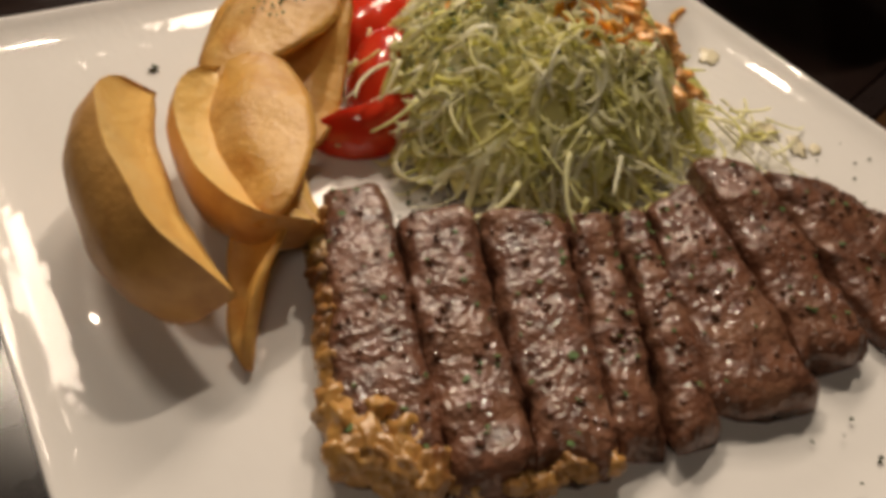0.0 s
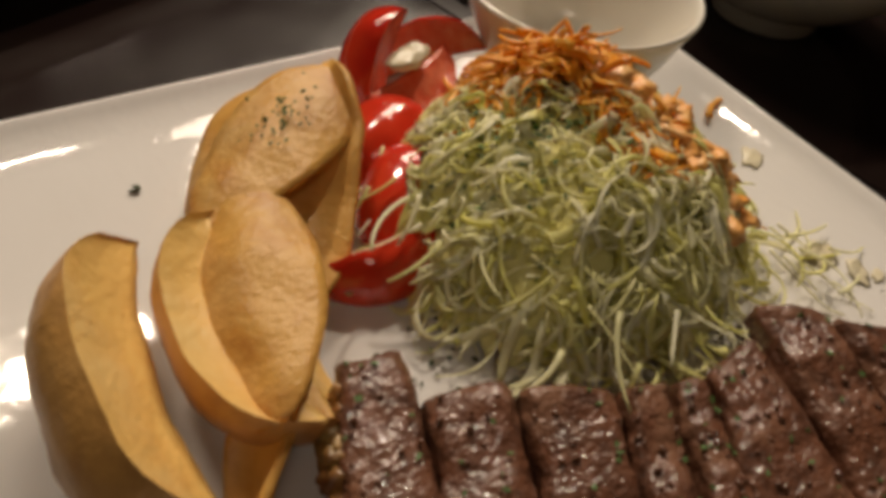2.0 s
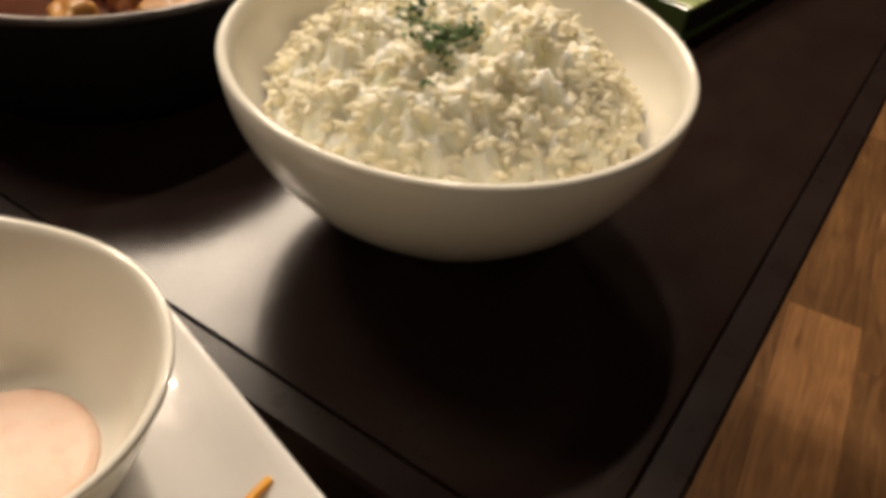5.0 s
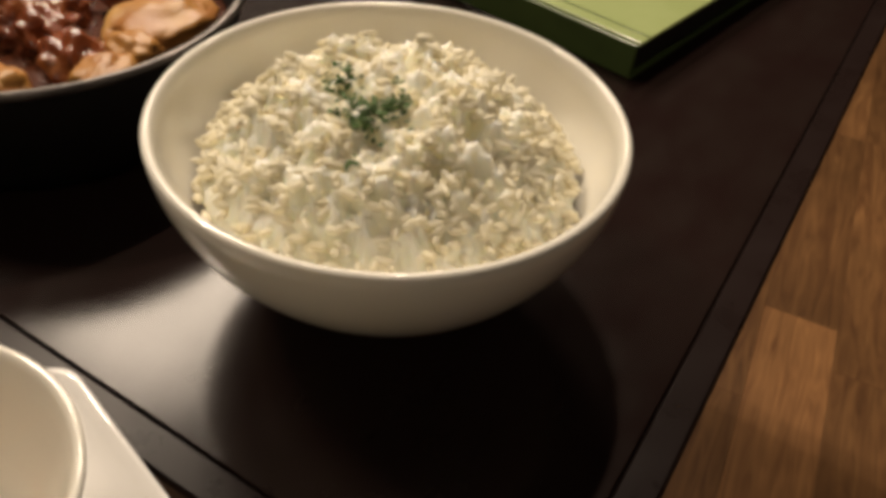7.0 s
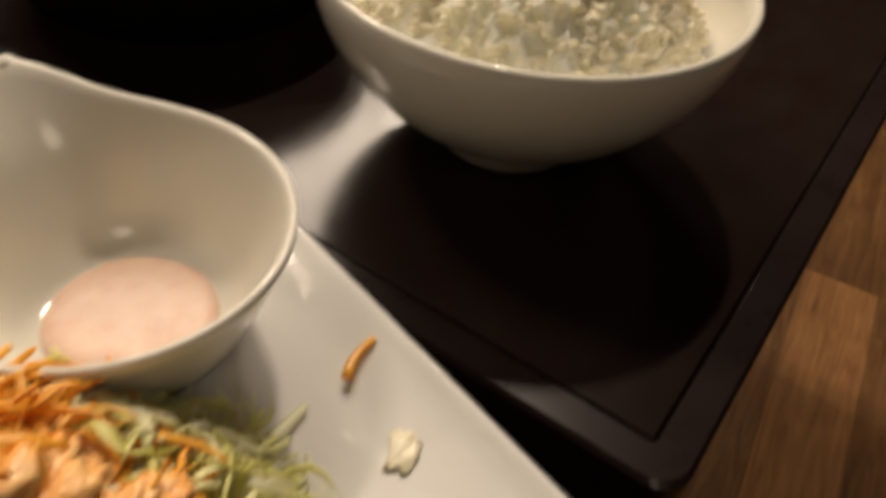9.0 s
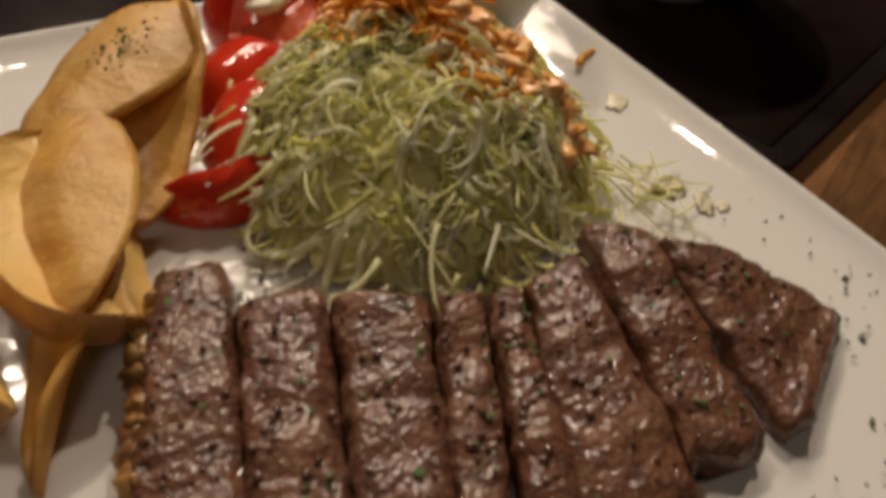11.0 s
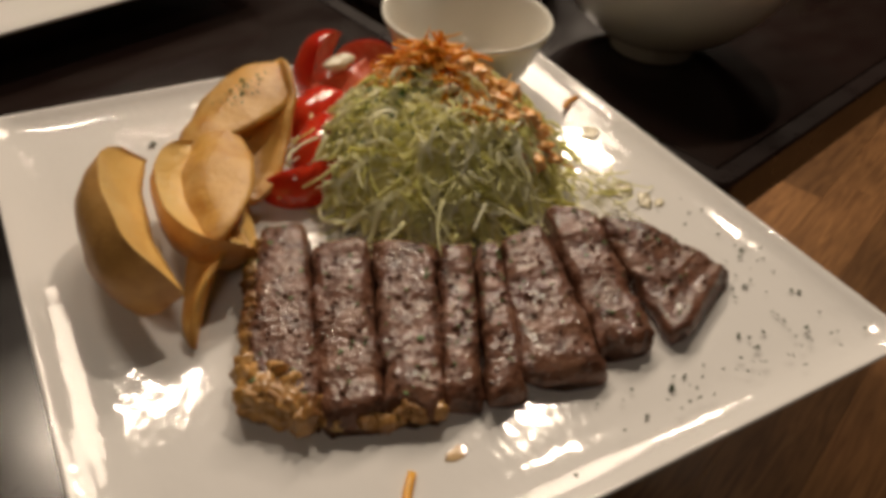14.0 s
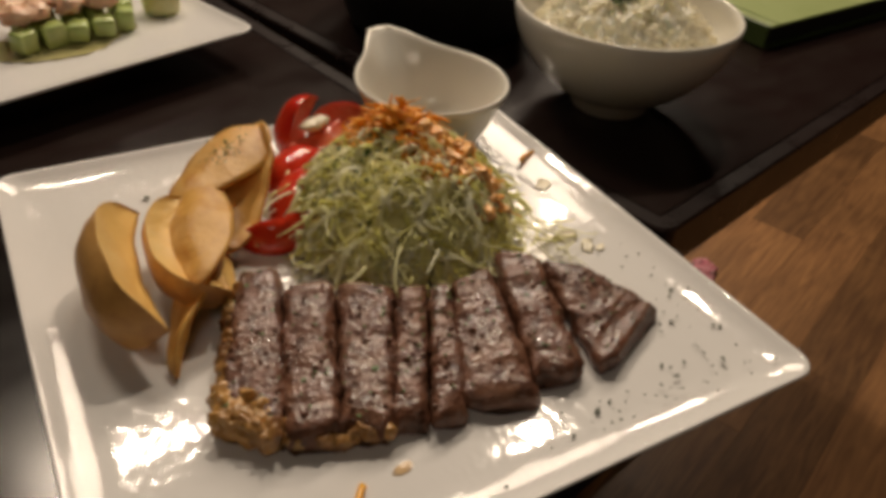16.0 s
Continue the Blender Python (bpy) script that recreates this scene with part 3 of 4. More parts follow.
def slice_block(i):
    n_long, n_round = 52, 36
    down = (Vector((*SLICES[i][2], 0)) - Vector((*SLICES[i][0], 0))).normalized()
    rings = []
    for k in range(n_long + 1):
        s = k / n_long
        e = min(s / 0.05, (1 - s) / 0.09, 1.0)
        cap = math.sqrt(max(0.0, 1 - (1 - e) ** 2))
        ring = []
        for j in range(n_round):
            t = 2 * math.pi * j / n_round
            ca, sa = math.cos(t), math.sin(t)
            u = math.copysign(abs(ca) ** 0.35, ca)
            up = math.copysign(abs(sa) ** 0.38, sa) * 0.5 + 0.5
            top = slice_top(i, s, u * (0.80 + 0.20 * cap))
            lean = 0.0022 * (1 - up) * (0.4 + 0.6 * u)
            p = Vector((top.x + lean, top.y - 0.3 * lean, 0.0004 + top.z * up * (0.45 + 0.55 * cap)))
            if s > 0.8:
                p += down * (s - 0.8) * 5 * 0.0042 * noise.noise(Vector((u * 2.1, i * 2.7, 0.4 + up)))
            r = noise.noise_vector(p * 110 + Vector((i, 0, 0))) * 0.0011 + noise.noise_vector(p * 260 + Vector((0, i, 0))) * 0.0008 + noise.noise_vector(p * 520) * 0.0004
            if up < 0.12:
                r = Vector((r.x * 0.6, r.y * 0.6, 0))
            ring.append(p + r)
        rings.append(ring)
    return loft(rings)


def steak():
    names = ("fringed with yellow fat", "lying in its row", "lying in its row", "lying in its row", "a narrow sliver", "with a ragged pointed end", "lying in its row", "broad ragged end piece")
    for i, words in enumerate(names):
        t = thing("steak_slice", pose(0, 0, PLATE), "glossy brown seared steak slice, " + words, "steak", "sliced steak")
        part("meat", slice_block(i), MEAT, t, "seared brown crust")
        if i == 0:
            rng = random.Random(2)
            fat = bmesh.new()
            for k in range(30):
                s = 0.10 + 0.80 * k / 29
                a = slice_edge(0, s)[0]
                lump(fat, (a.x + rng.uniform(-0.0012, 0.0012), a.y, 0.0052 + rng.uniform(-0.0015, 0.002)), rng.uniform(0.0024, 0.0040), rng.uniform(0.0028, 0.0042), rng.uniform(0.0036, 0.0052), 0.45, 150, 3, rng.uniform(0, 3))
            part("fat_rim", fat, FAT, t, "yellow browned fat along the edge")
            for s, u, r in ((0.90, -0.75, 0.0062), (0.93, -0.25, 0.0075), (0.90, 0.30, 0.0058), (0.97, 0.05, 0.0066), (0.98, 0.65, 0.0055), (0.97, -0.7, 0.0058), (0.84, -0.1, 0.0048)):
                p = slice_top(0, s, u)
                fat = bmesh.new()
                lump(fat, (p.x, p.y, p.z * 0.60), r * 1.15, r * 0.85, 0.0064, 0.42, 110, 4, rng.uniform(0, 3))
                part("fat_lobe", fat, FAT, t, "soft yellow lobe of fat")
        if i in (1, 2):
            rng = random.Random(20 + i)
            for k in range(9):
                fat = bmesh.new()
                p = slice_top(i, rng.uniform(0.955, 0.99), -0.9 + 1.8 * k / 8)
                lump(fat, (p.x, p.y, rng.uniform(0.0025, 0.0060)), 0.0030, 0.0026, 0.0030, 0.5, 150, 3, rng.uniform(0, 3))
                part("fat_end", fat, FAT, t, "browned fat at the slice end")


steak()


def oil_beads():
    """Small shiny fat droplets standing on the slices, added to give the crust its glints."""
    rng = random.Random(61)
    bm = bmesh.new()
    for i in range(len(SLICES)):
        for _ in range(30):
            p = slice_top(i, rng.uniform(0.04, 0.93), rng.uniform(-0.85, 0.85))
            r = rng.uniform(0.0005, 0.0012)
            m = Matrix.Translation((p.x, p.y, PLATE + 0.0006 + p.z)) @ Matrix.Diagonal((r, r * rng.uniform(0.7, 1.3), r * 0.75, 1))
            add_ball(bm, 2, lambda c: m @ c)
    tagged(obj("oil_beads", bm, OIL_BEAD), "small shiny fat droplets added on the steak for glints", "oil", kind="stuff")


oil_beads()


# ---------------------------------------------------------------- wedges and chips
def wedge(name, m, length, radius, spread, bend, skin, flesh, label, category, group, seed=0.0, taper=0.5, settle=False, blunt=2.7):
    """A wedge cut out of a long round body: skin outside (local -z), two cut faces meeting in an edge on top."""
    t = thing(name, m, label, category, group)
    n, k = 26, 14
    half = radians(spread) / 2

    def spot(s, phi, r):
        u = 2 * s - 1
        rad = radius * max(0.0, 1 - abs(u) ** blunt) ** taper
        p = Vector((u * length / 2, math.sin(phi) * rad * r, radius * 0.42 - math.cos(phi) * rad * r))
        p.z += bend * u * u
        return p + noise.noise_vector(p * 60 + Vector((seed, seed, 0))) * 0.0014 + noise.noise_vector(p * 190 + Vector((0, seed, 0))) * 0.0004

    bm = bmesh.new()
    g = [[bm.verts.new(spot(i / n, -half + 2 * half * j / k, 1)) for j in range(k + 1)] for i in range(n + 1)]
    for i in range(n):
        for j in range(k):
            bm.faces.new((g[i][j], g[i + 1][j], g[i + 1][j + 1], g[i][j + 1]))
    bmesh.ops.remove_doubles(bm, verts=bm.verts[:], dist=0.00002)
    part("skin", bm, skin, t)
    bm = bmesh.new()
    for sgn in (-1, 1):
        g = [[bm.verts.new(spot(i / n, sgn * half, j / 8) + Vector((0, 0, -0.0012 * math.sin(math.pi * j / 8)))) for j in range(9)] for i in range(n + 1)]
        for i in range(n):
            for j in range(8):
                bm.faces.new((g[i][j], g[i + 1][j], g[i + 1][j + 1], g[i][j + 1]))
    bmesh.ops.remove_doubles(bm, verts=bm.verts[:], dist=0.00002)
    part("cut_face", bm, flesh, t, "paler cut flesh")
    low = min((t.matrix_world @ v.co).z for c in t.children for v in c.data.vertices)
    if low < PLATE + 0.0003 or settle:
        t.matrix_world = Matrix.Translation((0, 0, PLATE + 0.0003 - low)) @ t.matrix_world
    return t


def potato_wedge(a, b, skin_dir, radius, spread, bend, seed, label, settle=False):
    a, b = Vector(a), Vector(b)
    wedge("potato_wedge", frame_axes((a + b) / 2, b - a, -Vector(skin_dir)), (b - a).length, radius, spread, bend, SKIN, FLESH, label, "potato wedge", "fried potatoes", seed, settle=settle, blunt=4.2)


potato_wedge((-0.1000, 0.0600, PLATE + 0.0160), (-0.1060, -0.0190, PLATE + 0.0140), (-0.78, -0.60, 0.04), 0.0235, 106, 0.006, 1.0, "golden fried potato wedge with brown skin, lying on the plate", True)
potato_wedge((-0.0755, 0.0580, PLATE + 0.0170), (-0.0800, -0.0080, PLATE + 0.0135), (-0.76, -0.50, -0.40), 0.0185, 112, 0.008, 4.0, "golden fried potato wedge leaning on its neighbour")
potato_wedge((-0.0600, 0.0540, PLATE + 0.0140), (-0.0690, -0.0060, PLATE + 0.0100), (-0.45, -0.45, -0.55), 0.0150, 124, 0.003, 7.0, "brown-skinned fried potato wedge under the slices")
potato_wedge((-0.030, 0.070, PLATE + 0.013), (-0.065, 0.066, PLATE + 0.012), (0.25, -0.75, 0.1), 0.0140, 120, 0.003, 9.0, "dark fried potato wedge propping the slices")


def potato_chip(a, b, normal, width, curl, twist, seed, label, arch=0.0):
    """A fried slice from a to b, curled across its width, twisted along its length."""
    a, b = Vector(a), Vector(b)
    L = (b - a).length
    t = thing("potato_chip", frame_axes((a + b) / 2, b - a, normal), label, "potato chip", "fried potatoes")
    n, k, thick = 26, 12, 0.0011
    bm = bmesh.new()
    tops, bots = [], []
    for i in range(n + 1):
        u = 2 * i / n - 1
        w = width / 2 * max(0.04, (1 - abs(u) ** 2.6)) ** 0.55 * (1 + 0.08 * math.sin(3 * u + seed))
        rt, rb = [], []
        for j in range(k + 1):
            v = 2 * j / k - 1
            ang = v * curl / 2
            y = w * (math.sin(ang) / (curl / 2) if abs(curl) > 0.02 else v)
            z = w * ((1 - math.cos(ang)) / (curl / 2) if abs(curl) > 0.02 else 0)
            rot = twist * u
            y, z = y * math.cos(rot) - z * math.sin(rot), y * math.sin(rot) + z * math.cos(rot)
            p = Vector((u * L / 2, y, z - arch * u * u))
            p += noise.noise_vector(p * 70 + Vector((seed, 0, seed))) * 0.0016
            up = Vector((0, -math.sin(ang + rot), math.cos(ang + rot))) * thick
            rt.append(bm.verts.new(p + up))
            rb.append(bm.verts.new(p - up))
        tops.append(rt)
        bots.append(rb)
    for i in range(n):
        for j in range(k):
            bm.faces.new((tops[i][j], tops[i + 1][j], tops[i + 1][j + 1], tops[i][j + 1]))
            bm.faces.new((bots[i][j], bots[i][j + 1], bots[i + 1][j + 1], bots[i + 1][j]))
        for j in (0, k):
            bm.faces.new((tops[i][j], bots[i][j], bots[i + 1][j], tops[i + 1][j]))
    for i in (0, n):
        for j in range(k):
            bm.faces.new((tops[i][j], tops[i][j + 1], bots[i][j + 1], bots[i][j]))
    part("slice", bm, CHIP, t)
    return t


potato_chip((-0.0530, 0.0630, 0.6180), (-0.0790, -0.0060, 0.6125), (-0.42, -0.50, 0.76), 0.029, -1.5, 0.30, 1.0, "golden fried potato slice leaning on the wedges", 0.003)
potato_chip((-0.0620, 0.0200, 0.6060), (-0.0945, -0.0280, 0.5905), (-0.72, -0.10, 0.62), 0.019, 1.7, 0.65, 2.0, "curled golden potato slice with its tip on the plate", 0.002)
potato_chip((-0.0160, 0.0880, 0.6230), (-0.0700, 0.0530, 0.6130), (-0.50, -0.35, 0.80), 0.030, -0.8, 0.25, 3.0, "broad golden potato slice dusted with herbs", 0.002)
potato_chip((-0.0150, 0.0920, 0.6200), (-0.0530, 0.0300, 0.5940), (-0.30, -0.42, 0.80), 0.023, 0.9, -0.55, 4.0, "twisted golden potato slice against the tomato", -0.002)
potato_chip((-0.0360, 0.1020, 0.6130), (-0.0680, 0.0660, 0.6010), (-0.75, 0.1, 0.55), 0.026, 0.5, 0.2, 5.0, "golden potato slice standing behind the others", 0.002)


def tomato(at, long_dir, skin_dir, length, radius, spread, seed, label):
    at = Vector(at)
    wedge("tomato_wedge", frame_axes(at, long_dir, -Vector(skin_dir)), length, radius, spread, 0.002, TOMATO_SKIN, TOMATO_FLESH, label, "tomato", "tomato wedges", seed, 0.62)


tomato((0.0070, 0.1080, PLATE + 0.0150), (0.35, 0.30, 0.55), (-0.85, 0.10, 0.25), 0.042, 0.0165, 96, 1.0, "red tomato wedge standing on its point")
tomato((0.0390, 0.1210, PLATE + 0.0110), (0.75, -0.35, 0.30), (-0.05, 0.75, 0.40), 0.040, 0.0150, 86, 2.0, "red tomato wedge lying against the heap")
tomato((-0.0020, 0.0800, PLATE + 0.0125), (0.75, 0.55, 0.05), (-0.55, -0.35, 0.60), 0.044, 0.0165, 92, 3.0, "glossy red tomato wedge, skin up")
tomato((-0.0120, 0.0560, PLATE + 0.0110), (0.55, 0.80, 0.00), (-0.70, -0.35, 0.40), 0.046, 0.0165, 96, 4.0, "red tomato wedge beside the cabbage")
tomato((-0.0240, 0.0330, PLATE + 0.0075), (0.95, -0.05, 0.0), (-0.35, -0.75, 0.35), 0.046, 0.0120, 100, 5.0, "dark red tomato wedge under the cabbage strands")
tomato((0.0170, 0.0960, PLATE + 0.0140), (0.90, 0.25, 0.10), (-0.35, -0.30, -0.85), 0.036, 0.0150, 104, 6.0, "cut tomato wedge with pale core, flesh up")
bm = bmesh.new()
lump(bm, (0.014, 0.097, PLATE + 0.0255), 0.0075, 0.0050, 0.0026, 0.3, 90, 3, 0.4)
lump(bm, (0.020, 0.100, PLATE + 0.0250), 0.0050, 0.0040, 0.0024, 0.3, 90, 3, 0.9)
tagged(obj("dressing_dollop", bm, DRESSING), "pale creamy dressing on the tomato", "dressing")


# ---------------------------------------------------------------- salad heap
CX, CY = 0.034, 0.034


def salad_top(x, y):
    """Height of the cabbage heap over the plate."""
    u, v = (x - CX), (y - CY)
    p, q = (u + v) * 0.7071, (u - v) * 0.7071
    r = math.sqrt((p / 0.062) ** 2 + (q / 0.056) ** 2)
    if r >= 1:
        return 0.0
    return 0.037 * (1 - r ** 2.2) ** 0.8 * (1 + 0.16 * noise.noise(Vector((x * 70, y * 70, 2))))


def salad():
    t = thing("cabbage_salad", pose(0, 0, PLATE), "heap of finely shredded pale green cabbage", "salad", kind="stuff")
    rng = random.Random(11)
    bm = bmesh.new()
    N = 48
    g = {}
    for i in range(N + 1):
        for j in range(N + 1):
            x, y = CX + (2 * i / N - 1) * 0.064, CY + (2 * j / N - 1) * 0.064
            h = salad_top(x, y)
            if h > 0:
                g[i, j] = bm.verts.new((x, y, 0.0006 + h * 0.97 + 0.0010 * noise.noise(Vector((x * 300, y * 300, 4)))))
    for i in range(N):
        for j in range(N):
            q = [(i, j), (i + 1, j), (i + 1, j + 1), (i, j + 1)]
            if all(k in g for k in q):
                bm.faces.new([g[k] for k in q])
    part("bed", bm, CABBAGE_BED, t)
    bm = bmesh.new()
    for n in range(1900):
        a, r = rng.uniform(0, 6.283), rng.random() ** 0.42
        p0, q0 = 0.060 * r * math.cos(a), 0.054 * r * math.sin(a)
        x, y = CX + (p0 + q0) * 0.7071, CY + (p0 - q0) * 0.7071
        L = rng.uniform(0.007, 0.022) if n % 5 else rng.uniform(0.022, 0.034)
        curve = rng.choice((-1, 1)) * rng.uniform(20, 170)
        axis = Vector((rng.gauss(0, 0.8), rng.gauss(0, 0.8), 1)).normalized()
        d = axis.orthogonal().normalized()
        d = Matrix.Rotation(rng.uniform(0, 6.283), 3, axis) @ d
        q = Vector((x, y, salad_top(x, y) + rng.uniform(-0.0030, 0.0040)))
        pts = []
        for k in range(10):
            pts.append(q.copy())
            q = q + d * L / 9
            d = Matrix.Rotation(curve * L / 9, 3, axis) @ d
            h = salad_top(q.x, q.y)
            q.z = max(0.0012, min(max(q.z, h - 0.0030), h + 0.0070))
        w = rng.uniform(0.0005, 0.0011) if n % 3 else rng.uniform(0.0012, 0.0027)
        tube(bm, pts, w, w * rng.uniform(0.5, 1.0), 5, rng.uniform(0.3, 0.6) if n % 3 else 0.14, rng.uniform(0, 3.14), rng.gauss(0, 1.6), n % 3 == 0)
    # loose leaf pieces lying beside the sauce dish
    for n in range(70):
        q = Vector((0.083 + rng.gauss(0, 0.008), 0.040 + rng.gauss(0, 0.011), rng.uniform(0.002, 0.011)))
        head, L, bend = rng.uniform(0, 6.283), rng.uniform(0.010, 0.022), rng.gauss(0, 90)
        pts = []
        for k in range(7):
            pts.append(q.copy())
            q = q + Vector((math.cos(head), math.sin(head), rng.gauss(0, 0.25))) * L / 6
            q.z = min(max(q.z, 0.0014), 0.014)
            head += bend * L / 6
        w = rng.uniform(0.0010, 0.0026)
        tube(bm, pts, w, w * 0.6, 5, 0.2, rng.uniform(0, 3.14), rng.gauss(0, 1.5), True)
    # stray strands hanging out towards the potatoes and the steak
    for n in range(60):
        side = n % 3
        if side == 0:
            base, head = Vector((-0.012 + rng.gauss(0, 0.006), 0.040 + rng.gauss(0, 0.014), rng.uniform(0.012, 0.026))), math.pi + rng.gauss(0.35, 0.5)
        elif side == 1:
            base, head = Vector((0.082 + rng.gauss(0, 0.006), -0.008 + rng.gauss(0, 0.010), rng.uniform(0.006, 0.014))), rng.gauss(-0.5, 0.6)
        else:
            base, head = Vector((0.02 + rng.gauss(0, 0.02), -0.006 + rng.gauss(0, 0.008), rng.uniform(0.012, 0.024))), -2.2 + rng.gauss(0, 0.7)
        L, bend, dz = rng.uniform(0.012, 0.028), rng.gauss(0, 50), rng.uniform(-0.9, 0.1)
        pts = []
        q = base.copy()
        for k in range(8):
            pts.append(q.copy())
            q = q + Vector((math.cos(head), math.sin(head), dz)) * L / 7
            q.z = max(q.z, 0.0012)
            head += bend * L / 7
        w = rng.uniform(0.0006, 0.0011)
        tube(bm, pts, w, w * 0.5, 5, 0.6)
    part("strands", bm, CABBAGE, t, "pale green cabbage strands")


salad()


def carrots():
    rng = random.Random(5)
    t = thing("shredded_carrot", pose(0, 0, PLATE), "shredded orange carrot heaped on the cabbage", "carrot", kind="stuff")
    bm = bmesh.new()
    cream = bmesh.new()
    for n in range(620):
        s = rng.random()
        x = 0.030 + 0.034 * s + rng.gauss(0, 0.0095)
        y = 0.078 - 0.062 * s ** 1.2 + rng.gauss(0, 0.0085)
        peak = 0.014 * math.exp(-((x - 0.045) / 0.020) ** 2 - ((y - 0.064) / 0.018) ** 2)
        head, L, bend = rng.uniform(0, 6.283), rng.uniform(0.006, 0.018), rng.gauss(0, 110)
        lift = rng.uniform(-0.002, 0.005)
        pts, cx, cy = [], x, y
        dz = rng.gauss(0, 0.0006)
        for k in range(7):
            pts.append(Vector((cx, cy, max(0.0012, max(salad_top(cx, cy), 0.010) + peak + lift + dz * k))))
            cx += math.cos(head) * L / 6
            cy += math.sin(head) * L / 6
            head += bend * L / 6
        w = rng.uniform(0.0007, 0.0018)
        tube(bm, pts, w, w * 0.7, 5, 0.45, rng.uniform(0, 3.14), rng.gauss(0, 1.2), n % 2 == 0)
    part("strands", bm, CARROT, t)
    mass = bmesh.new()
    for n in range(60):
        s = rng.random()
        x, y = 0.032 + 0.032 * s + rng.gauss(0, 0.007), 0.076 - 0.058 * s ** 1.2 + rng.gauss(0, 0.006)
        peak = 0.012 * math.exp(-((x - 0.045) / 0.020) ** 2 - ((y - 0.064) / 0.018) ** 2)
        lump(mass, (x, y, max(salad_top(x, y), 0.009) + peak + rng.uniform(-0.001, 0.002)), rng.uniform(0.003, 0.006), rng.uniform(0.002, 0.004), rng.uniform(0.0018, 0.0034), 0.9, 130, 3, rng.uniform(0, 3))
    part("grated_mass", mass, CARROT, t)
    for n in range(46):
        s = rng.random()
        x, y = 0.052 + 0.014 * s + rng.gauss(0, 0.006), 0.052 - 0.045 * s + rng.gauss(0, 0.007)
        lump(cream, (x, y, max(salad_top(x, y), 0.008) + rng.uniform(0.001, 0.006)), rng.uniform(0.0030, 0.0075), rng.uniform(0.0025, 0.005), rng.uniform(0.0016, 0.0030), 0.7, 130, 3, rng.uniform(0, 3))
    for dx, dy, r in ((0.0, 0.0, 0.0060), (0.006, -0.005, 0.0052), (-0.004, 0.004, 0.0045)):
        x, y = 0.0500 + dx, 0.0420 + dy
        lump(cream, (x, y, salad_top(x, y) + 0.0075), r, r * 0.75, 0.0030, 0.5, 90, 3, 0.7)
    part("dressed_clumps", cream, ORANGE_CREAM, t, "clumps coated in pinkish dressing")


carrots()


# ---------------------------------------------------------------- crumbs on the plate
def herbs():
    rng = random.Random(21)
    bm = bmesh.new()
    up = (0, 0, 1)
    for x, y, s in ((0.107, -0.088, 0.0016), (0.122, -0.071, 0.0012), (0.118, -0.074, 0.001), (0.044, -0.115, 0.0016), (-0.007, -0.129, 0.0021), (0.052, -0.113, 0.001), (0.028, -0.121, 0.0012), (-0.075, 0.099, 0.0021), (0.124, -0.100, 0.0012), (0.084, -0.107, 0.0012)):
        flake(bm, Vector((x, y, PLATE + 0.0006)), up, s, rng)
        flake(bm, Vector((x + 0.0008, y + 0.0006, PLATE + 0.0010)), up, s * 0.7, rng)
    for _ in range(90):
        x, y = rng.gauss(0.075, 0.032), rng.gauss(-0.112, 0.014)
        if -0.131 < y < -0.055 and x < 0.131 and (x > 0.098 or y < -0.109):
            flake(bm, Vector((x, y, PLATE + 0.0012 + max(0, abs(y) - 0.11) * 0.14)), up, rng.uniform(0.0004, 0.0010), rng)
    for _ in range(20):
        flake(bm, Vector((rng.uniform(0.095, 0.13), rng.uniform(-0.09, -0.03), PLATE + 0.0011)), up, rng.uniform(0.0004, 0.0009), rng)
    for _ in range(22):
        flake(bm, Vector((-0.027 + rng.gauss(0, 0.009), 0.004 + rng.gauss(0, 0.006), PLATE + 0.0008)), up, rng.uniform(0.0004, 0.0012), rng)
    tagged(obj("herb_flakes", bm, HERB_DARK, smooth=False), "dark dried herb flakes scattered on the plate", "herb", kind="stuff")
    bm = bmesh.new()
    for i in range(len(SLICES)):
        for _ in range(16):
            flake(bm, slice_top(i, rng.uniform(0.03, 0.95), rng.uniform(-0.85, 0.85)) + Vector((0, 0, PLATE + 0.0011)), up, rng.uniform(0.0005, 0.0013), rng)
    for _ in range(220):
        x, y = 0.018 + rng.gauss(0, 0.017), 0.036 + rng.gauss(0, 0.016)
        h = salad_top(x, y)
        if h > 0.014:
            flake(bm, Vector((x, y, PLATE + h + rng.uniform(0.002, 0.0065))), up, rng.uniform(0.0005, 0.0015), rng)
    a, b, nrm = Vector((-0.015, 0.088, 0.6260)), Vector((-0.070, 0.056, 0.6120)), Vector((-0.5, -0.35, 0.8)).normalized()
    across = (b - a).cross(nrm).normalized()
    for _ in range(45):
        flake(bm, a.lerp(b, min(0.8, max(0.15, rng.gauss(0.42, 0.10)))) + across * rng.gauss(0, 0.0035) + nrm * 0.0022, nrm, rng.uniform(0.0004, 0.0009), rng)
    tagged(obj("herb_flakes", bm, HERB, smooth=False), "green dried herb flakes on the steak and cabbage", "herb", kind="stuff")


herbs()


def shred(x, y, angle, length, width, mat, label, category, name):
    bm = bmesh.new()
    d = Vector((math.cos(radians(angle)), math.sin(radians(angle)), 0))
    s = Vector((-d.y, d.x, 0))
    pts = [d * length * (k / 6 - 0.5) + s * 0.0011 * math.sin(k * 0.6) + Vector((0, 0, width * 0.62)) for k in range(7)]
    tube(bm, pts, width, width * 0.8, 6, 0.6)
    ob = obj(name, bm, mat)
    ob.location = (x, y, PLATE + 0.0002 + max(0.0, max(abs(x), abs(y)) - 0.115) * 0.13)
    return tagged(ob, label, category)


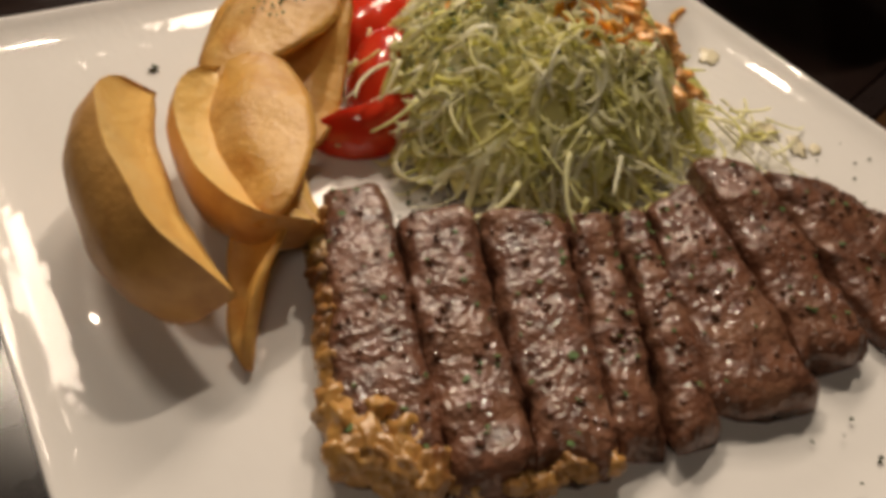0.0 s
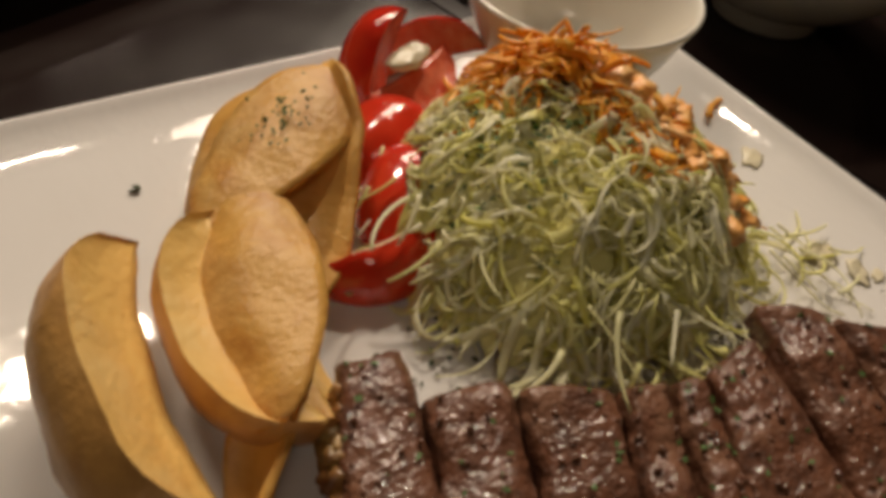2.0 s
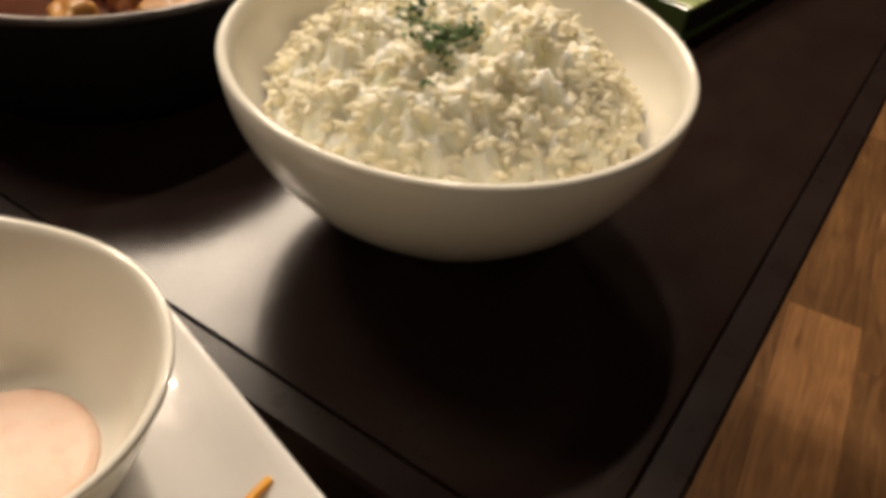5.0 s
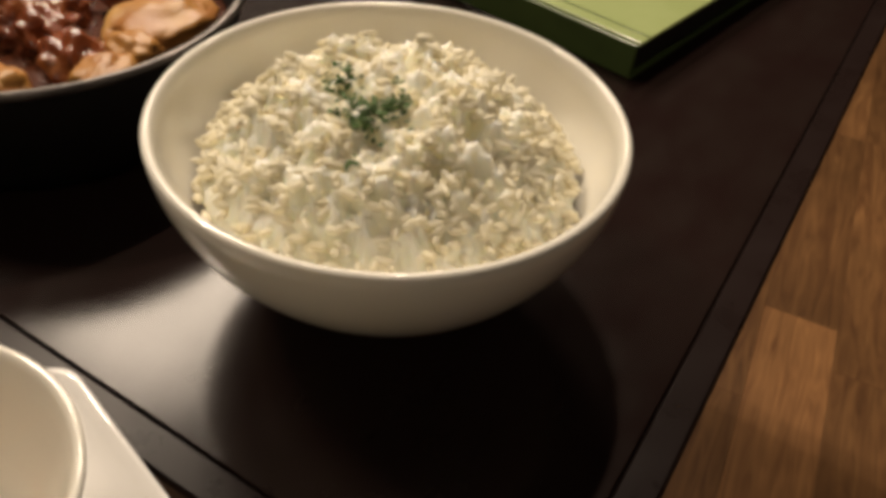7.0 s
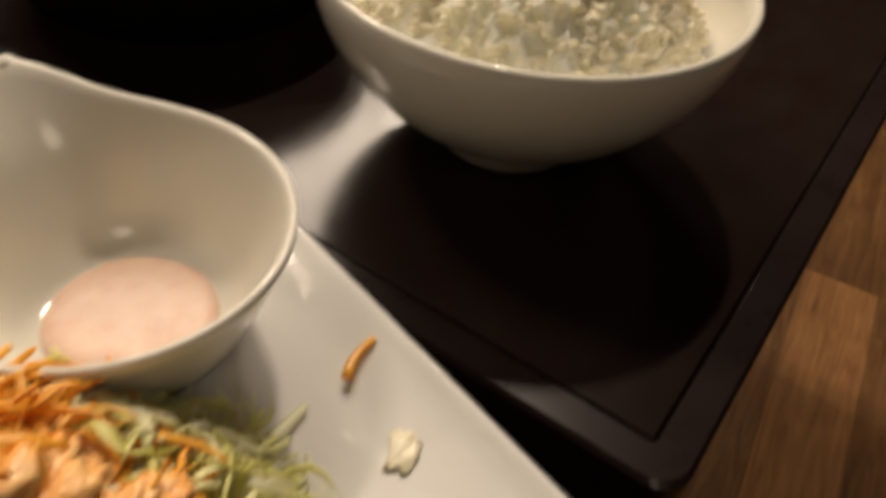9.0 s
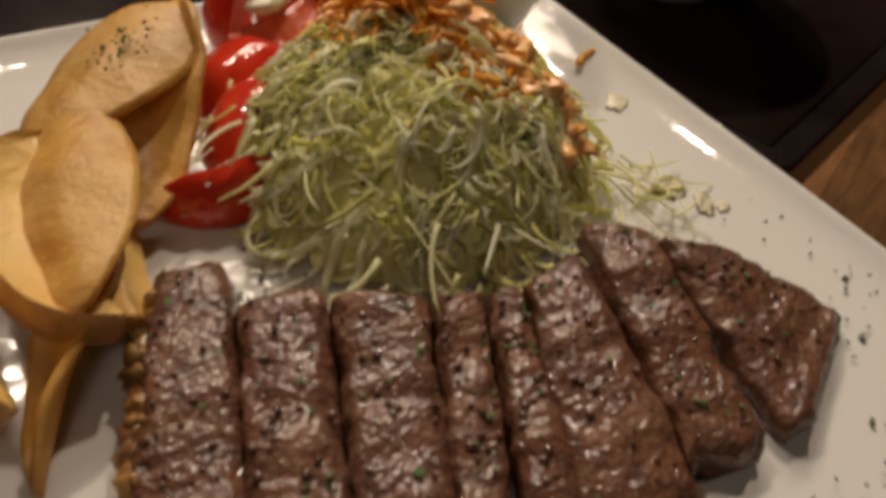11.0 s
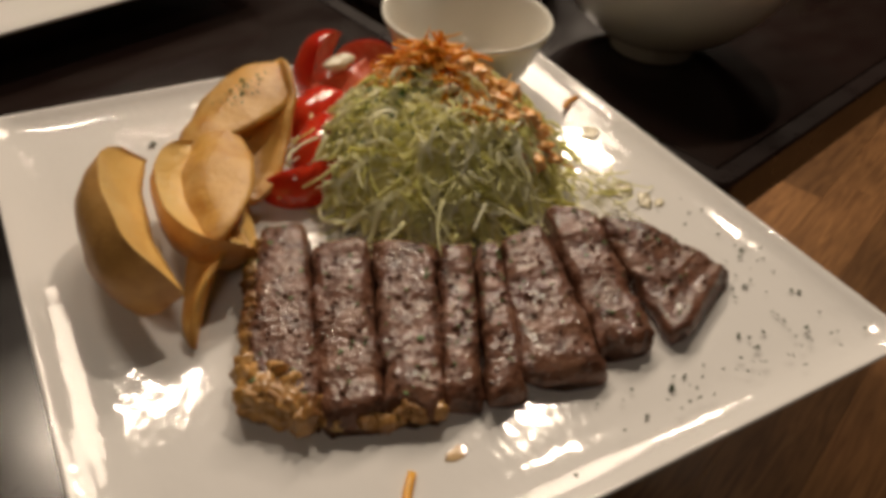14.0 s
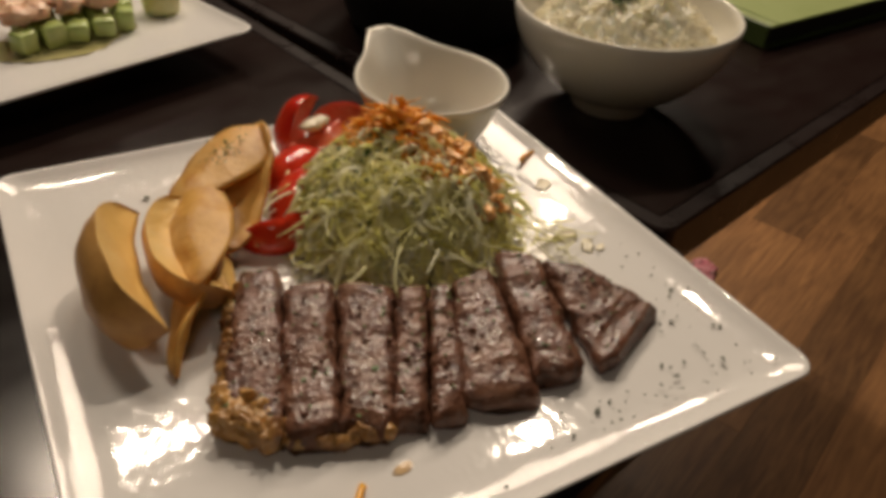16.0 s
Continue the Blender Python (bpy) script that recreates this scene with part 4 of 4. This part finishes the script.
shred(0.127, 0.056, 28, 0.0140, 0.0015, CARROT, "single orange carrot shred fallen on the plate", "carrot", "carrot_shred")
shred(-0.0545, -0.1135, 62, 0.0180, 0.0017, CARROT, "single orange carrot shred near the plate rim", "carrot", "carrot_shred")
shred(0.104, -0.012, 70, 0.016, 0.0005, CABBAGE, "thin cabbage strand fallen beside the heap", "cabbage", "cabbage_strand")
for x, y, sx, sy, a in ((0.121, 0.030, 0.006, 0.0038, 0.6), (0.103, -0.015, 0.0062, 0.005, 0.2), (0.108, -0.026, 0.0055, 0.003, 1.0), (0.113, -0.030, 0.0030, 0.002, 0.4)):
    bm = bmesh.new()
    lump(bm, (x, y, PLATE + 0.0004), sx, sy, 0.0004, 0.6, 140, 3, a)
    tagged(obj("dressing_drop", bm, DRESSING), "pale drop of creamy dressing on the plate", "dressing")
bm = bmesh.new()
lump(bm, (-0.034, -0.105, PLATE + 0.0001), 0.0042, 0.0022, 0.0002, 0.3, 90, 3, 0.3)
tagged(obj("juice_drop", bm, JUICE), "brownish drop of meat juice on the plate", "juice")


# ---------------------------------------------------------------- far table: pot and menu
POT = (0.208, 0.309)


def pot():
    t = thing("iron_pot", pose(*POT, TABLE), "round black iron pot holding braised meat", "pot")
    part("body", lathe([(0.01, 0.0006), (0.066, 0.0006), (0.071, 0.003), (0.0755, 0.012), (0.0875, 0.052), (0.0870, 0.0538)], 80, True, False), IRON, t)
    part("rim", lathe([(0.0872, 0.0525), (0.0888, 0.0528), (0.0892, 0.0543), (0.0886, 0.0558), (0.0868, 0.0562), (0.0850, 0.0552), (0.0846, 0.0530)], 80, False, False), IRON_RIM, t, "worn grey rim")
    part("inside", lathe([(0.0848, 0.0545), (0.0830, 0.045), (0.071, 0.010), (0.01, 0.008)], 80, False, True), IRON, t)
    return t


pot()
bm = lathe([(0.004, 0.0355), (0.04, 0.0350), (0.076, 0.0345), (0.0795, 0.0350), (0.0775, 0.026), (0.004, 0.025)], 60)
ob = obj("broth", bm, BROTH)
ob.location = (*POT, TABLE)
tagged(ob, "dark brown broth in the iron pot", "broth")
rng = random.Random(31)
for k in range(11):
    a, r = rng.uniform(0, 6.28), rng.uniform(0.0, 0.052)
    bm = bmesh.new()
    lump(bm, (POT[0] + r * math.cos(a), POT[1] + r * math.sin(a), TABLE + 0.039), rng.uniform(0.013, 0.021), rng.uniform(0.011, 0.016), rng.uniform(0.009, 0.014), 0.5, 70, 4, a)
    tagged(obj("braised_meat", bm, STEW), "glossy red-brown chunk of braised meat", "meat", "stew pieces")
for x, y, sx, sy, a, m in ((0.037, -0.038, 0.028, 0.020, 0.5, STEWED), (-0.001, -0.066, 0.014, 0.010, 0.3, STEWED), (-0.034, -0.054, 0.012, 0.009, 1.2, STEWED), (0.016, -0.054, 0.010, 0.012, 0.0, STEWED)):
    bm = bmesh.new()
    lump(bm, (POT[0] + x, POT[1] + y, TABLE + 0.043), sx, sy, 0.0075, 0.25, 50, 4, a)
    tagged(obj("stewed_potato", bm, m), "golden piece of stewed potato in the pot", "potato", "stew pieces")


def menu():
    t = thing("menu_folder", pose(0.441, 0.158, TABLE, 0, 0, 5), "green covered menu folder with dark pages, closed on the table", "menu")
    part("page_block", box(0.205, 0.150, 0.013, 0.001, (0.1045, 0.077, 0.0085)), PAGES, t, "dark page edges", smooth=False)
    part("back_cover", box(0.210, 0.155, 0.0017, 0.0006, (0.105, 0.0775, 0.0009)), GREEN_DARK, t, smooth=False)
    part("spine", box(0.0030, 0.155, 0.0190, 0.0010, (0.0004, 0.0775, 0.0098)), GREEN_DARK, t, "darker green spine", smooth=False)
    part("front_cover", box(0.206, 0.155, 0.0022, 0.0007, (0.106, 0.0775, 0.0185)), GREEN, t, smooth=False)
    part("crease", box(0.0010, 0.154, 0.0005, 0.0001, (0.012, 0.0775, 0.0197)), GREEN_DARK, t, smooth=False)
    part("cover_card", box(0.13, 0.085, 0.0008, 0.0002, (0.14, 0.094, 0.0201)), PAPER, t, "printed card on the cover", smooth=False)
    return t


menu()


# ---------------------------------------------------------------- the second plate's food
def starter():
    rng = random.Random(41)
    for k in range(15):
        x, y = -0.104 + (k % 5) * 0.0165 + rng.uniform(-0.003, 0.003), 0.304 + (k // 5) * 0.017 + (k % 5) * 0.004 + rng.uniform(-0.003, 0.003)
        bm = box(rng.uniform(0.012, 0.016), rng.uniform(0.011, 0.015), rng.uniform(0.012, 0.016), 0.0022, (0, 0, 0), 3)
        wobble(bm, 0.0012, 90, k)
        ob = obj("avocado_cube", bm, AVOCADO)
        ob.matrix_world = pose(x, y, PLATE + 0.0085, rng.uniform(-6, 6), rng.uniform(-6, 6), rng.uniform(0, 90))
        tagged(ob, "soft green cube of avocado", "avocado", "avocado cubes")
    for k in range(9):
        x, y = -0.108 + (k % 4) * 0.0185 + rng.uniform(-0.003, 0.003), 0.316 + (k // 4) * 0.014 + (k % 4) * 0.004
        bm = bmesh.new()
        lump(bm, (x, y, PLATE + 0.0215), 0.0115, 0.0088, 0.0062, 0.5, 90, 3, rng.uniform(0, 3))
        tagged(obj("dressed_shrimp", bm, SHRIMP), "pink shrimp in creamy dressing on avocado", "shrimp", "shrimps")
    bm = bmesh.new()
    lump(bm, (-0.082, 0.318, PLATE + 0.0004), 0.050, 0.030, 0.0005, 0.25, 30, 4, 0.3)
    tagged(obj("oil_pool", bm, OIL), "thin greenish oil on the white plate", "oil")
    bm = lathe([(0.002, 0.0004), (0.0120, 0.0004), (0.0135, 0.004), (0.0138, 0.012), (0.0130, 0.0175), (0.010, 0.0185), (0.002, 0.0180)], 32)
    wobble(bm, 0.0006, 120, 3)
    ob = obj("lime_piece", bm, LIME)
    ob.location = (-0.006, 0.348, PLATE)
    tagged(ob, "pale yellow-green lime piece standing on the plate", "lime")


starter()

bm = bmesh.new()
lump(bm, (0, 0, 0.008), 0.035, 0.022, 0.008, 0.3, 20, 4, 0.5)
ob = obj("knit_cloth", bm, PINK)
ob.location = (0.825, 0.425, 0.0)
tagged(ob, "pink patterned knit cloth lying on the floor", "cloth")


# ---------------------------------------------------------------- floor planks
def planks():
    rng = random.Random(77)
    W, pool = 0.098, []
    for L in (0.36, 0.44, 0.52, 0.60):
        bm = bmesh.new()
        bmesh.ops.create_cube(bm, size=1, matrix=Matrix.Diagonal((L - 0.0003, W - 0.0003, 0.008, 1)))
        bmesh.ops.bevel(bm, geom=[e for e in bm.edges if e.verts[0].co.z > 0 and e.verts[1].co.z > 0], offset=0.0003, segments=1, affect="EDGES")
        me = bpy.data.meshes.new("plank")
        bm.to_mesh(me)
        bm.free()
        me.materials.append(PLANK)
        pool.append((L, me))
    turn = pose(0.9, 0.3, 0, 0, 0, 21)
    for r in range(-13, 17):
        x = -1.35 - rng.uniform(0, 0.5)
        while x < 1.9:
            L, me = rng.choice(pool)
            ob = new("plank", me)
            ob.parent = floor
            ob.matrix_world = turn @ pose(x + L / 2, r * W, -0.0045)
            x += L


planks()
